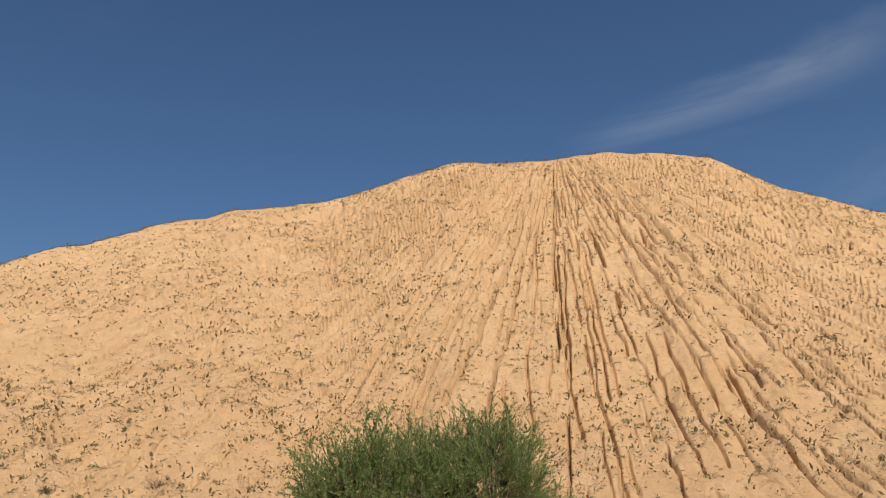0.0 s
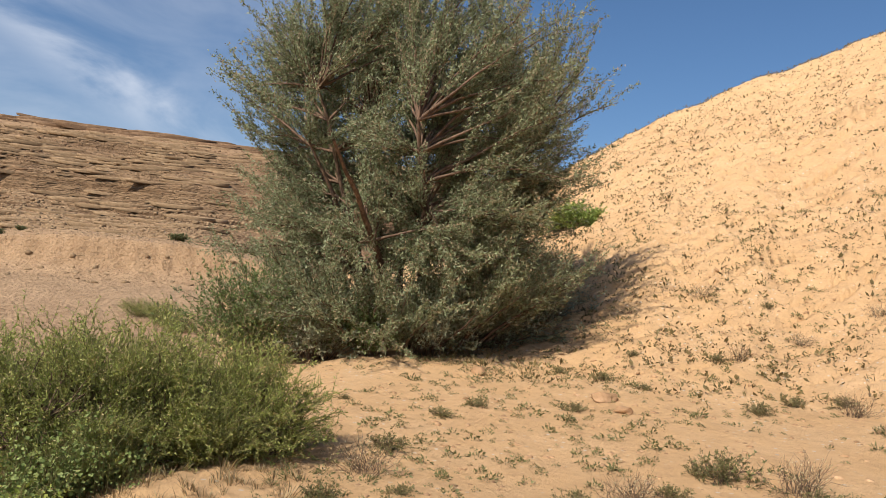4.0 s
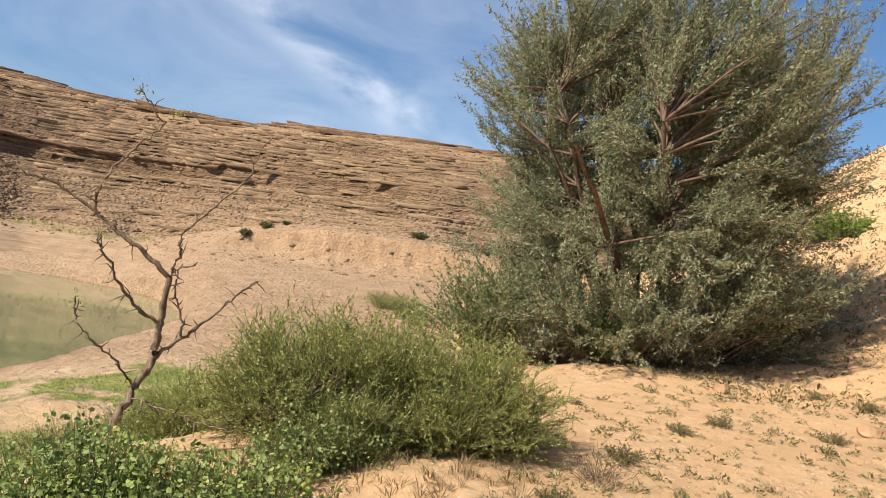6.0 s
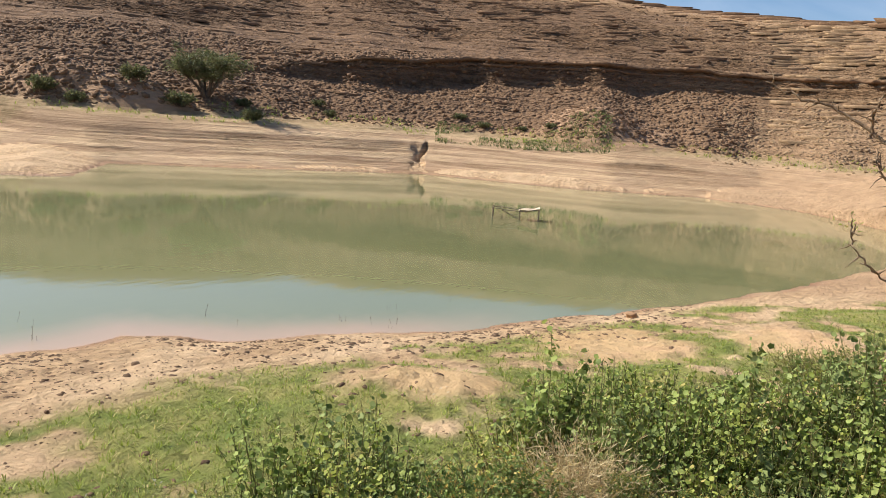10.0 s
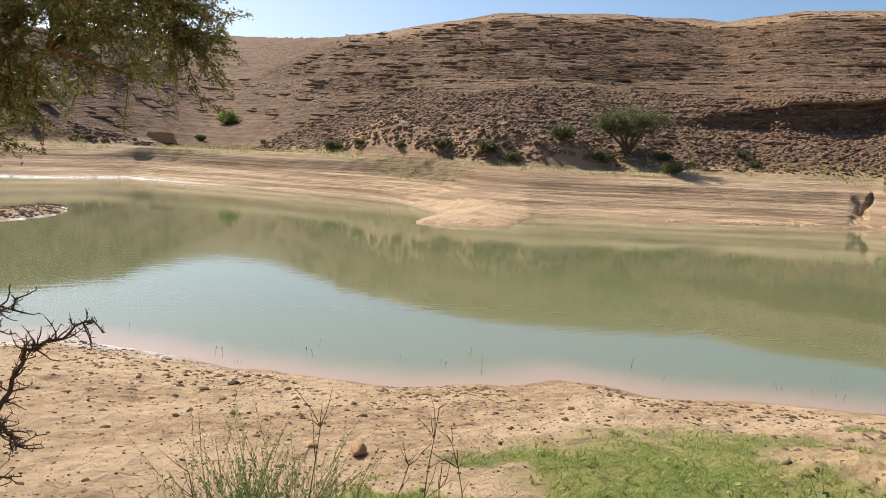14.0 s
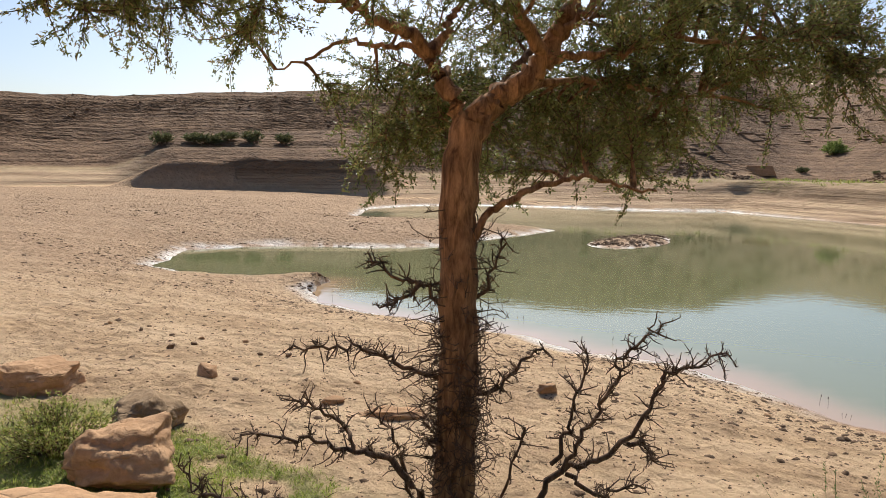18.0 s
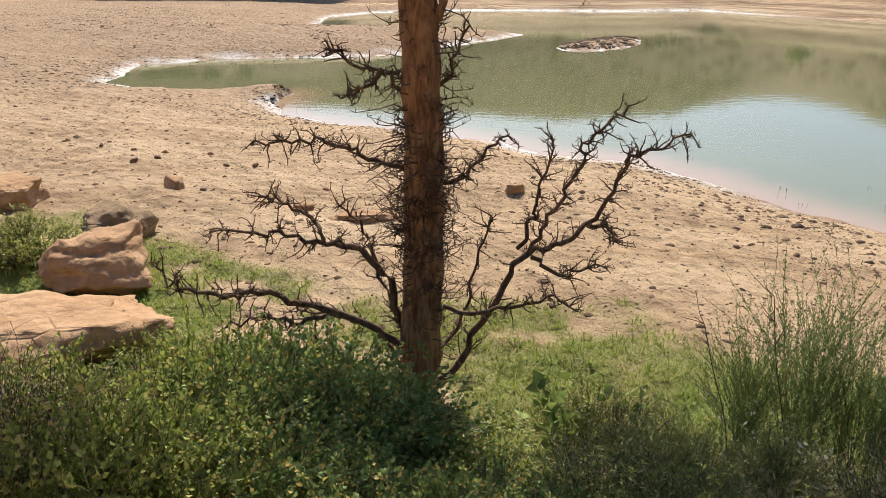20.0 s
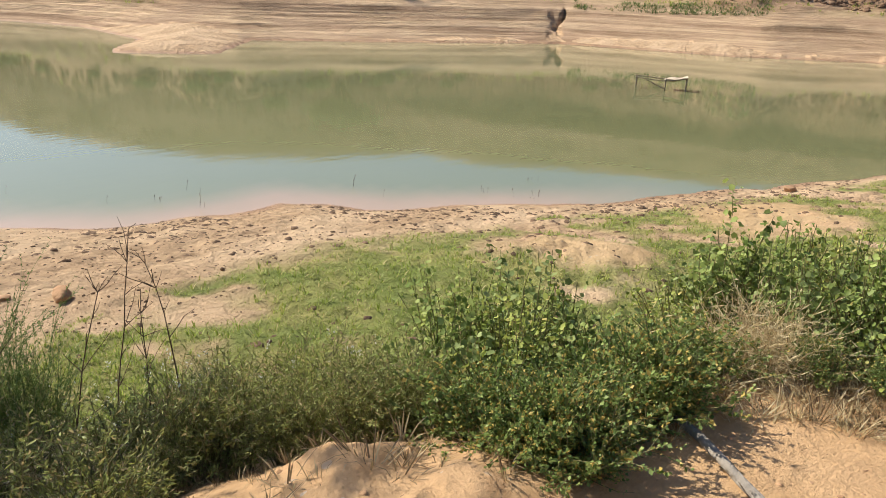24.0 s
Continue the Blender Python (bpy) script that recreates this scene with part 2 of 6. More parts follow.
def water_material():
    m = Nodes("murky_water", 0.04)
    tint = m.mix(m.span(m.noise(0.06, 4), 0.35, 0.65), (0.175, 0.188, 0.086), (0.205, 0.21, 0.104))
    tint = m.mix(m.attr("shallow"), tint, (0.47, 0.30, 0.19))
    ripple = m.noise(2.6, 3, 0.5, (0.5, 1.4, 1.0))
    mat = m.done(tint, m.bump(ripple, 0.035, 0.05))
    m.bsdf.inputs["IOR"].default_value = 1.5
    m.bsdf.inputs["Specular IOR Level"].default_value = 0.5
    return mat


def leaf_material(name, dark, light, dry=None, rough=0.5, sheer=0.36):
    m = Nodes(name, rough)
    r = m.island()
    c = m.mix(r, dark, light)
    c = m.mix(m.span(m.noise(1.7, 3), 0.4, 0.7, 0.0, 0.4), c, tuple(0.7 * v for v in dark))
    if dry:
        c = m.mix(m.math("GREATER_THAN", m.math("FRACT", m.math("MULTIPLY", r, 17.3)), 0.84), c, dry)
    mat = m.done(c)
    m.bsdf.inputs["Specular IOR Level"].default_value = 0.25
    t = m.n.new("ShaderNodeBsdfTranslucent")
    m.l.new(c, t.inputs["Color"])
    s = m.n.new("ShaderNodeMixShader")
    s.inputs[0].default_value = sheer
    m.l.new(m.bsdf.outputs[0], s.inputs[1]), m.l.new(t.outputs[0], s.inputs[2])
    m.l.new(s.outputs[0], m.n["Material Output"].inputs["Surface"])
    return mat


def bark_material(name, dark, light, stretch=(9.0, 9.0, 2.0)):
    m = Nodes(name, 0.9)
    v = m.noise(2.5, 7, 0.7, stretch, 0.4)
    c = m.mix(m.span(v, 0.36, 0.66), dark, light)
    c = m.mix(m.span(m.noise(3.0, 4), 0.5, 0.75, 0.0, 0.7), c, tuple(0.55 * x for x in dark))
    return m.done(c, m.bump(v, 0.9, 0.02))


def stone_material(name, a, b):
    m = Nodes(name, 0.92)
    v = m.noise(2.3, 8, 0.65)
    c = m.mix(m.span(v, 0.35, 0.65), a, b)
    c = m.mix(m.span(m.island(), 0.0, 1.0, 0.0, 0.55), c, tuple(0.5 * x for x in a))
    c = m.mix(m.span(m.noise(1.0, 5, 0.6, (0.7, 0.7, 7.0)), 0.5, 0.7, 0.0, 0.4), c, tuple(min(1.0, 1.2 * x) for x in b))
    fine = m.noise(17.0, 6, 0.7)
    split = m.span(m.cells(2.6, "DISTANCE_TO_EDGE", (1.0, 1.0, 2.2)), 0.0, 0.045, 1.0, 0.0)
    split = m.math("MULTIPLY", split, m.span(m.noise(3.1, 3), 0.45, 0.6))
    c = m.mix(m.math("MULTIPLY", split, 0.12), c, tuple(0.4 * x for x in a))
    c = m.mix(m.span(m.noise(6.0, 6, 0.7), 0.45, 0.68, 0.0, 0.5), c, tuple(0.62 * x for x in a))
    c = m.mix(m.span(fine, 0.45, 0.7, 0.0, 0.45), c, tuple(0.6 * x for x in a))
    return m.done(c, m.bump(fine, 0.8, 0.016, m.bump(m.math("SUBTRACT", v, m.math("MULTIPLY", split, 0.15)), 0.9, 0.07)))


EARTH, WATER = ground_material(), water_material()
OLIVE = leaf_material("grey_olive_leaves", (0.12, 0.145, 0.062), (0.40, 0.43, 0.25), (0.38, 0.29, 0.18))
SALTBUSH = leaf_material("pale_saltbush_leaves", (0.20, 0.22, 0.13), (0.50, 0.52, 0.36), (0.42, 0.36, 0.24))
FEATHER = leaf_material("feathery_green_leaves", (0.20, 0.24, 0.048), (0.50, 0.53, 0.165), (0.52, 0.44, 0.20))
BROOM = leaf_material("broom_green_twigs", (0.10, 0.15, 0.042), (0.26, 0.33, 0.125), (0.40, 0.33, 0.18))
# yellow-green raised in tone to stand for leaves in full sun
SUNHERB = leaf_material("yellow_green_leaves", (0.165, 0.22, 0.034), (0.45, 0.49, 0.125), (0.46, 0.40, 0.13), 0.7, 0.32)
HERB = leaf_material("fresh_herb_leaves", (0.14, 0.205, 0.04), (0.40, 0.47, 0.14), None, 0.7, 0.3)
TURF = leaf_material("meadow_blades", (0.205, 0.275, 0.036), (0.48, 0.535, 0.125), (0.58, 0.48, 0.22), 0.5, 0.42)
DRY = leaf_material("dry_straw", (0.58, 0.46, 0.24), (0.84, 0.72, 0.46), (0.36, 0.26, 0.13))
LITTER = leaf_material("brown_litter", (0.16, 0.11, 0.055), (0.40, 0.29, 0.15), (0.52, 0.42, 0.24))
MALLOWLEAF = leaf_material("mallow_leaves", (0.115, 0.165, 0.04), (0.35, 0.41, 0.15), None, 0.7, 0.26)
WIRY = leaf_material("wiry_weed_leaves", (0.19, 0.22, 0.055), (0.44, 0.47, 0.16), (0.44, 0.36, 0.17))
# green lowered in tone to stand for leaves in shade; dry leaves mixed in
NETTLELEAF = leaf_material("mottled_shade_leaves", (0.11, 0.18, 0.042), (0.36, 0.45, 0.14), (0.55, 0.42, 0.12))
FARLEAF = leaf_material("dull_far_leaves", (0.10, 0.115, 0.045), (0.23, 0.245, 0.11), (0.22, 0.19, 0.10))
BROOMLEAF = leaf_material("fine_broom_leaves", (0.09, 0.15, 0.034), (0.26, 0.345, 0.11), (0.34, 0.33, 0.13))
WEED = leaf_material("dusty_weed_leaves", (0.13, 0.13, 0.05), (0.29, 0.275, 0.115), (0.46, 0.33, 0.18))
THORNLEAF = leaf_material("acacia_leaflets", (0.12, 0.14, 0.04), (0.30, 0.32, 0.11), (0.36, 0.28, 0.12))
BARK_RED = bark_material("reddish_bark", (0.11, 0.055, 0.030), (0.50, 0.28, 0.145))
BARK_TAN = bark_material("tan_sapling_bark", (0.10, 0.068, 0.045), (0.35, 0.26, 0.17))
BARK_GREY = bark_material("grey_brown_bark", (0.07, 0.048, 0.034), (0.21, 0.155, 0.11))
TWIG = bark_material("dry_twig", (0.09, 0.058, 0.038), (0.24, 0.165, 0.11))
DEAD = bark_material("dark_dead_twig", (0.07, 0.044, 0.03), (0.235, 0.15, 0.10))
STONE = stone_material("brown_rock", (0.185, 0.11, 0.062), (0.315, 0.20, 0.12))
TAN = stone_material("tan_rock", (0.275, 0.182, 0.102), (0.43, 0.30, 0.18))
PALE = stone_material("pale_sandstone", (0.44, 0.255, 0.13), (0.64, 0.41, 0.235))
BUSHLEAF = leaf_material("dark_bush_leaves", (0.085, 0.125, 0.035), (0.23, 0.29, 0.095), (0.34, 0.28, 0.14))
MUDCLOD = stone_material("dried_mud", (0.14, 0.088, 0.052), (0.27, 0.175, 0.107))
BLOSSOM = leaf_material("white_petals", (0.6, 0.6, 0.5), (0.8, 0.8, 0.72))
CLOTH = stone_material("dusty_cloth", (0.64, 0.52, 0.38), (0.76, 0.64, 0.48))
STEM = leaf_material("green_brown_stems", (0.15, 0.15, 0.055), (0.36, 0.33, 0.15))
MOUNDWEED = leaf_material("dark_dry_weed", (0.15, 0.115, 0.05), (0.33, 0.26, 0.12))
HOSE = stone_material("grey_plastic", (0.32, 0.28, 0.23), (0.46, 0.41, 0.34))
WOOD = bark_material("weathered_wood", (0.17, 0.125, 0.085), (0.42, 0.33, 0.235), (30.0, 30.0, 3.0))


# ---- shape of the land ----
TABLE = np.random.RandomState(7).rand(256, 256)


def vnoise(x, y):
    """Smooth value noise, 0 to 1."""
    xi, yi = np.floor(x).astype(np.int64), np.floor(y).astype(np.int64)
    fx, fy = x - xi, y - yi
    fx, fy = fx * fx * (3 - 2 * fx), fy * fy * (3 - 2 * fy)
    a, b = TABLE[xi & 255, yi & 255], TABLE[(xi + 1) & 255, yi & 255]
    c, d = TABLE[xi & 255, (yi + 1) & 255], TABLE[(xi + 1) & 255, (yi + 1) & 255]
    return (a * (1 - fx) + b * fx) * (1 - fy) + (c * (1 - fx) + d * fx) * fy


def fbm(x, y, octaves=4, gain=0.5):
    total, amp, norm = 0.0, 1.0, 0.0
    for k in range(octaves):
        total = total + amp * (vnoise(x * 2 ** k + 17.3 * k, y * 2 ** k + 9.1 * k) - 0.5)
        norm, amp = norm + amp, amp * gain
    return total / norm


def smooth(a, b, v):
    u = np.clip((v - a) / (b - a), 0, 1)
    return u * u * (3 - 2 * u)


# the pond's edge: the near beach, the flats, then back along the far bank
SHORE = [(-32, 2.6), (-28, 0.5), (-21, -2.3), (-16.5, -4.3), (-13.6, -5.7), (-11.5, -7.0), (-9.4, -8.6), (-8.0, -10.3), (-7.0, -10.3), (-5.4, -10.9),
         (-4.5, -11.9), (-3.3, -12.8), (-2.3, -14.2), (-1.2, -15.7), (0.6, -16.0), (1.9, -17.2), (4.5, -18.2), (6.4, -18.7), (7.9, -19.7), (8.8, -21.0),
         (9.1, -23.5), (11.6, -23.2), (13.9, -23.3), (16.2, -24.7), (17.8, -29.3), (15.9, -31.8)]
SHORE += [(10, -33.6), (7.9, -34.8), (7.1, -37.4), (3.2, -46.8), (8, -48.2), (15.4, -47.7), (18.2, -52.8), (20.7, -63), (18.2, -70), (13, -73.5),
          (5, -74), (-3.2, -73), (-10, -75.5), (-16.5, -65.8), (-23.5, -55.5), (-25, -50), (-23, -40), (-18, -34.3), (-22.4, -31.7), (-29, -37.8),
          (-35.3, -34.4), (-48.3, -28.3), (-51, -17), (-57, -10), (-54.3, -3), (-47.3, 1.8), (-39, 3.2), (-35, 3.0)]


def shore_distance(x, y):
    """Metres to the pond's edge; negative in the water."""
    x = x + 0.5 * fbm(x * 0.8 + 3, y * 0.8, 3)
    y = y + 0.5 * fbm(x * 0.8, y * 0.8 + 31, 3)
    best = np.full(x.shape, 1e9)
    inside = np.zeros(x.shape, bool)
    for (ax, ay), (bx, by) in zip(SHORE, SHORE[1:] + SHORE[:1]):
        dx, dy = bx - ax, by - ay
        u = np.clip(((x - ax) * dx + (y - ay) * dy) / (dx * dx + dy * dy), 0, 1)
        best = np.minimum(best, (x - ax - u * dx) ** 2 + (y - ay - u * dy) ** 2)
        if dy:
            inside ^= ((ay > y) != (by > y)) & (x < dx * (y - ay) / dy + ax)
    d = np.sqrt(best)
    return np.where(inside, -d, d)


def island(x, y):
    u, v = (x + 0.9) * 0.94 - (y + 41.0) * 0.35, (x + 0.9) * 0.35 + (y + 41.0) * 0.94
    return np.maximum(0, 0.42 * (1 - (u / 1.9) ** 2 - (v / 5.0) ** 2) + 0.30 * fbm(x * 0.8, y * 0.8, 4))


FAR_AZ, FAR_R = (40, 60, 72, 85, 96, 106, 120, 134, 143, 150, 157, 165, 173, 180, 190, 198, 206, 217, 235), (46, 47, 50, 56, 60, 55, 56.5, 49.5, 47, 50, 60, 68, 75, 73, 76, 72, 72, 74, 74)
SKY_AZ, SKY_EL = (40, 69, 79, 83, 94, 104, 108, 118, 125, 130, 136, 146, 154, 158, 162, 169, 187, 206, 217, 235), (9.3, 9.6, 9.3, 8.6, 8.6, 9.4, 9.8, 10.0, 10.4, 9.7, 10.2, 10.2, 8.5, 7.9, 7.6, 7.3, 6.3, 5.1, 4.4, 4.0)
CREST_AZ, CREST_R = (40, 85, 96, 104, 112, 120, 130, 146, 153, 157, 160, 163, 165.5, 167.5, 169.5, 173, 177, 181, 190, 235), (98, 110, 126, 140, 146, 152, 160, 160, 150, 158, 225, 370, 420, 350, 240, 143, 119, 105, 102, 108)
MOUND_AZ, MOUND_EL = (-70, -55, -45, -33, -27, -22, -15, -9, -2, 7.5, 16, 21, 27, 33.5, 38, 42, 48, 55, 62), (2, 6, 10, 16.1, 19.2, 22.5, 23.9, 23.7, 24.0, 22.0, 20.3, 19.1, 17.1, 14.3, 12.1, 9.5, 5.5, 1.5, -2)
LEDGE_AZ, LEDGE_U = (60, 84, 91, 98, 102, 106, 112, 118, 122, 126, 140), (0.42, 0.40, 0.36, 0.32, 0.29, 0.255, 0.23, 0.195, 0.155, 0.145, 0.145)
EDGE_AZ, EDGE_R = (30, 55, 70, 80, 90, 100, 120, 140, 160, 190, 215, 240, 300), (16, 12, 8, 6.6, 5.8, 4.2, 2.5, 1.9, 1.6, 1.5, 2.0, 4, 9)
TURF_AZ, TURF_R = (76, 86, 96, 105, 117, 127, 135, 145, 155, 165, 180, 195, 205, 213, 222), (17, 20, 18, 14.5, 11.8, 9.8, 9.0, 8.1, 7.0, 6.3, 6.0, 6.0, 7.5, 9.5, 10)


# bare sand among the turf: bearing, distance, half width in degrees, half depth in metres
BARE = ((119.5, 8.8, 6.5, 0.9), (105, 12.2, 6.5, 1.5), (94, 13.5, 4, 1.5), (82.5, 7.5, 2.2, 1.6))
GULLY = np.random.RandomState(77).rand(5, 512)


def gullies(x, y):
    """Depth of the rain gullies that fan out from the mound's top."""
    ax, ay = 6.3, 34.5
    gone = np.hypot(x - ax, y - ay)
    fan = np.degrees(np.arctan2(x - ax, ay - y)) + 100
    depth = 0 * x
    for k, (pitch, deep) in enumerate(((2.9, 0.62), (1.9, 0.5), (1.25, 0.38), (1.6, 0.3))):
        g = fan + 1.3 * (vnoise(fan * 0.08 + 9 * k, gone * 0.22) - 0.5) + 1.0 * (vnoise(fan * 0.3, gone * 0.9 + 5 * k) - 0.5) * 6 / (3 + gone) + 0.8 * (vnoise(fan * 0.9, gone * 2.2 + 5 * k) - 0.5) * 6 / (3 + gone)
        cell = np.floor(g / pitch)
        i = (cell.astype(np.int64) + 131 * k) & 511
        off = np.abs(g / pitch - cell - 0.25 - 0.5 * GULLY[0, i]) * pitch * np.radians(1) * gone
        start, stop = 1 + 7 * GULLY[1, i], 13 + 21 * GULLY[2, i]
        wide = 0.016 + 0.026 * GULLY[3, i]
        run = smooth(start, start + 2, gone) * smooth(stop, stop - 3, gone)
        gap = smooth(0.34, 0.44, vnoise(cell * 3.7 + 0.5, gone * 0.95 + 50 * GULLY[4, i]))
        east = 0.85 + 0.15 * smooth(70, 108, fan)
        depth = np.maximum(depth, deep * (0.4 + 0.6 * GULLY[4, i]) * run * gap * east * np.clip(1.35 - off / wide, 0, 1))
    return depth


def land(x, y, masks=False):
    """Height of the ground; with masks also what covers it."""
    r = np.hypot(x, y)
    az = np.degrees(np.arctan2(-x, y))
    azp = np.where(az < -100, az + 360, az)
    sd = shore_distance(x, y)
    beach = np.where(sd > 0, 1.3 * (1 - np.exp(-np.maximum(sd, 0) / 6)), -0.5 * (1 - np.exp(sd / 1.5)) - 0.02)
    beach = beach + np.where(sd > 0, (0.10 * fbm(x * 1.1, y * 1.1, 5, 0.6) + 0.07 * fbm(x * 5.5, y * 5.5, 2)) * smooth(0, 2, sd), 0)
    beach = np.where(sd < 0, np.maximum(beach, island(x, y) - 0.12), beach)
    right = smooth(95, 82, azp) * np.clip(0.075 * (r - 24), 0, 3.2)
    beach = np.where(sd > 0, beach + right, beach)
    # plateau on which the path runs
    plateau = 2.2 + 0.05 * np.maximum(0, y + 1) + 0.03 * np.clip(r - 4, 0, 10) * smooth(-20, 20, 70 - np.abs(azp)) + 0.10 * fbm(x * 0.45, y * 0.45, 4)
    edge = np.interp(azp, EDGE_AZ, EDGE_R) + 0.6 * fbm(x * 0.7 + 5, y * 0.7, 3)
    down = smooth(0.0, 1.0, (r - edge) / (2.6 + 0.25 * edge)) * smooth(15, 45, np.abs(azp - 5))
    near = plateau * (1 - down) + beach * down
    for az0, r0, h0, w0 in ((119.5, 8.6, 0.22, 1.0), (68, 5.4, 0.16, 0.5), (143, 2.3, 0.15, 0.45), (135.5, 2.25, 0.12, 0.38)):
        near = near + h0 * np.exp(-((x + r0 * np.sin(np.radians(az0))) ** 2 + (y - r0 * np.cos(np.radians(az0))) ** 2) / w0 ** 2) * (1 + 1.3 * fbm(x * 3 + 5, y * 3, 4, 0.6))
    # crumbling clay pedestals under the broom bushes
    for az0, r0, h0, w0 in ((4.4, 8.4, 0.32, 1.1), (-3.0, 8.6, 0.30, 1.05)):
        gone = np.hypot(x + r0 * np.sin(np.radians(az0)), y - r0 * np.cos(np.radians(az0))) + 0.7 * fbm(x * 1.6 + 3, y * 1.6, 3, 0.5)
        near = near + h0 * (0.8 * smooth(w0 + 0.1, w0 - 0.1, gone) + 0.2 * smooth(w0 + 0.6, w0 - 0.6, gone))
    near = near + np.where(sd > 0, 0.5 * np.exp(-(((x - 8.6) / 1.3) ** 2 + ((y + 22.2) / 0.9) ** 2)), 0)
    # far bank and the bedded hill above it
    rs = np.interp(azp, FAR_AZ, FAR_R)
    flat = smooth(193, 200, azp)
    left_side = smooth(92, 86, azp)
    s = r - rs + 2.0 * fbm(x * 0.06, y * 0.06, 3)
    rise = (1 - flat) * 0.30 * np.maximum(sd, 0) + flat * (np.maximum(beach, 0) + 0.75 * np.maximum(s - 4, 0)) + left_side * 20 + np.maximum(0, sd - 5) * 0.9
    bench = 2.9 * smooth(-1, 10, s) + 0.35 * fbm(x * 0.12, y * 0.12, 3)
    step = 0.30
    q = rise / step + 0.8 * fbm(x * 0.15, y * 0.15, 3)
    rise = rise - 1.3 * (np.exp(-(((azp - 120.3 + 1.6 * fbm(r * 0.45, r * 0, 3)) / 0.16) ** 2)) + 0.22 * np.exp(-(((azp - 120.75 + 0.05 * r - 3) / 0.4) ** 2))) * smooth(0.2, 1.5, sd) * smooth(11, 7, sd)
    rise = rise + 0.95 * step * (smooth(0.15, 0.5, q - np.floor(q)) - (q - np.floor(q))) * smooth(0.1, 0.5, rise)
    base = 10 + 16 * np.exp(-((azp - 166) / 4.5) ** 2) + 4 * fbm(azp * 0.25, r * 0.03, 2)
    rc = np.interp(azp, CREST_AZ, CREST_R)
    crest = 3.8 + np.tan(np.radians(np.interp(azp, SKY_AZ, SKY_EL))) * rc - 2.9
    u = np.clip((s - base) / (rc - rs - base), 0, 1.0)
    ledge = np.interp(azp, LEDGE_AZ, LEDGE_U) + 0.018 * fbm(azp * 0.3, azp * 0, 3)
    shelf = 0.09 * smooth(137, 122, azp)
    lift = (1 - shelf) * (u + 0.03 * np.sin(np.pi * u)) + shelf * smooth(ledge - 0.011, ledge + 0.004, u)
    hill = crest * lift
    beds = 0.52
    q = (hill + 0.02 * x) / beds + 0.4 * fbm(x * 0.07, y * 0.07, 4)
    jag = smooth(0.35, 0.55, q - np.floor(q)) - (q - np.floor(q))
    lip = np.exp(-((q - np.floor(q) - 0.55) / 0.10) ** 2)
    hill = hill + beds * jag * (0.25 + 0.75 * smooth(0.26, 0.32, u)) * smooth(0.02, 0.08, u) * smooth(0.97, 0.8, u) * (0.5 + 0.6 * smooth(0.35, 0.65, vnoise(x * 0.13 + 40, y * 0.13)))
    hill = hill + (0.7 * fbm(x * 0.15, y * 0.15, 4, 0.5) * (1 - 0.7 * shelf / 0.115 * np.exp(-((u - ledge) / 0.04) ** 2)) + 0.20 * fbm(x * 0.9, y * 0.9, 4, 0.65)) * smooth(0.0, 0.1, u)
    hill = hill - 0.012 * np.maximum(0, r - rc)
    heap = 0 * x
    for az0, s0, h0, w0 in ((153.3, 16, 1.7, 4.6), (146.8, 14, 1.2, 2.6), (144.0, 14, 1.0, 2.2), (141.6, 13, 0.9, 2.0), (139.3, 13, 0.8, 2.0), (107, 14, 1.0, 5.0)):
        away = np.hypot((azp - az0) * np.radians(1) * r, s - s0) / w0 + 0.25 * fbm(x * 0.5, y * 0.5, 3)
        hill = hill + 1.15 * h0 * np.clip(1.35 - away, 0, 1.1) * smooth(1.6, 1.1, away)
        heap = np.maximum(heap, smooth(1.4, 1.0, away))
    far = np.minimum(rise, bench + hill)
    land_far = np.where((s > -14) & (azp > 35) & (azp < 236), far, 0)
    z = np.where(sd > 0, np.maximum(near, land_far), near)
    # gullied scarp beside the tree, and the steep bank behind the flats
    scarp = 1.0 + 1.6 * fbm(x * 0.25, y * 0.25, 4, 0.65) + 0.45 * fbm(azp * 1.6, azp * 0, 4, 0.7) + 0.5 * fbm(x * 0.9, y * 0.9, 3)
    cliff = np.exp(-((azp - 71.5) / 11) ** 4) * (0.7 * smooth(-0.5, 0.5, s - scarp) + 0.3 * smooth(-3, 1, s - scarp)) * smooth(26, 6, s)
    z = z + 2.3 * cliff
    drop = 76 - r + 2.5 * fbm(azp * 0.2, azp * 0, 3)
    shaded = smooth(196, 199, azp) * smooth(217, 212, azp) * smooth(0.8, -0.8, drop + 1.5 * fbm(x * 0.4, y * 0.4, 3)) * smooth(-22, -4, drop)
    z = z + 2.6 * shaded
    # the big spoil mound
    foot, top = 7.0, 33.0
    wob = 1.5 * fbm(azp * 0.12, azp * 0, 3)
    el = np.interp(azp, MOUND_AZ, MOUND_EL) + 0.25 * fbm(azp * 0.5, azp * 0, 3) + 0.75
    zt = 3.9 + top * np.tan(np.radians(el))
    v = (r - foot - wob) / (top - foot)
    body = np.clip(v, 0, 1)
    body = np.where(body < 0.3, body * body / 0.6 * 1.0 + 0.0, body - 0.15) / 0.85
    mound = 2.5 + (zt - 2.5) * body - 0.55 * np.maximum(0, r - top) - 1.2 * smooth(0.86, 1.0, v) * (v - 0.86) * 3
    on = smooth(0.10, 0.3, v) * smooth(1.0, 0.9, v)
    mound = mound - gullies(x, y) * on + on * (0.30 * fbm(x * 0.35, y * 0.35, 5, 0.6) + 0.34 * fbm(x * 1.9, y * 1.9, 4, 0.65))
    here = (azp > -75) & (azp < 66)
    z = np.where(here, np.maximum(z, mound), z)
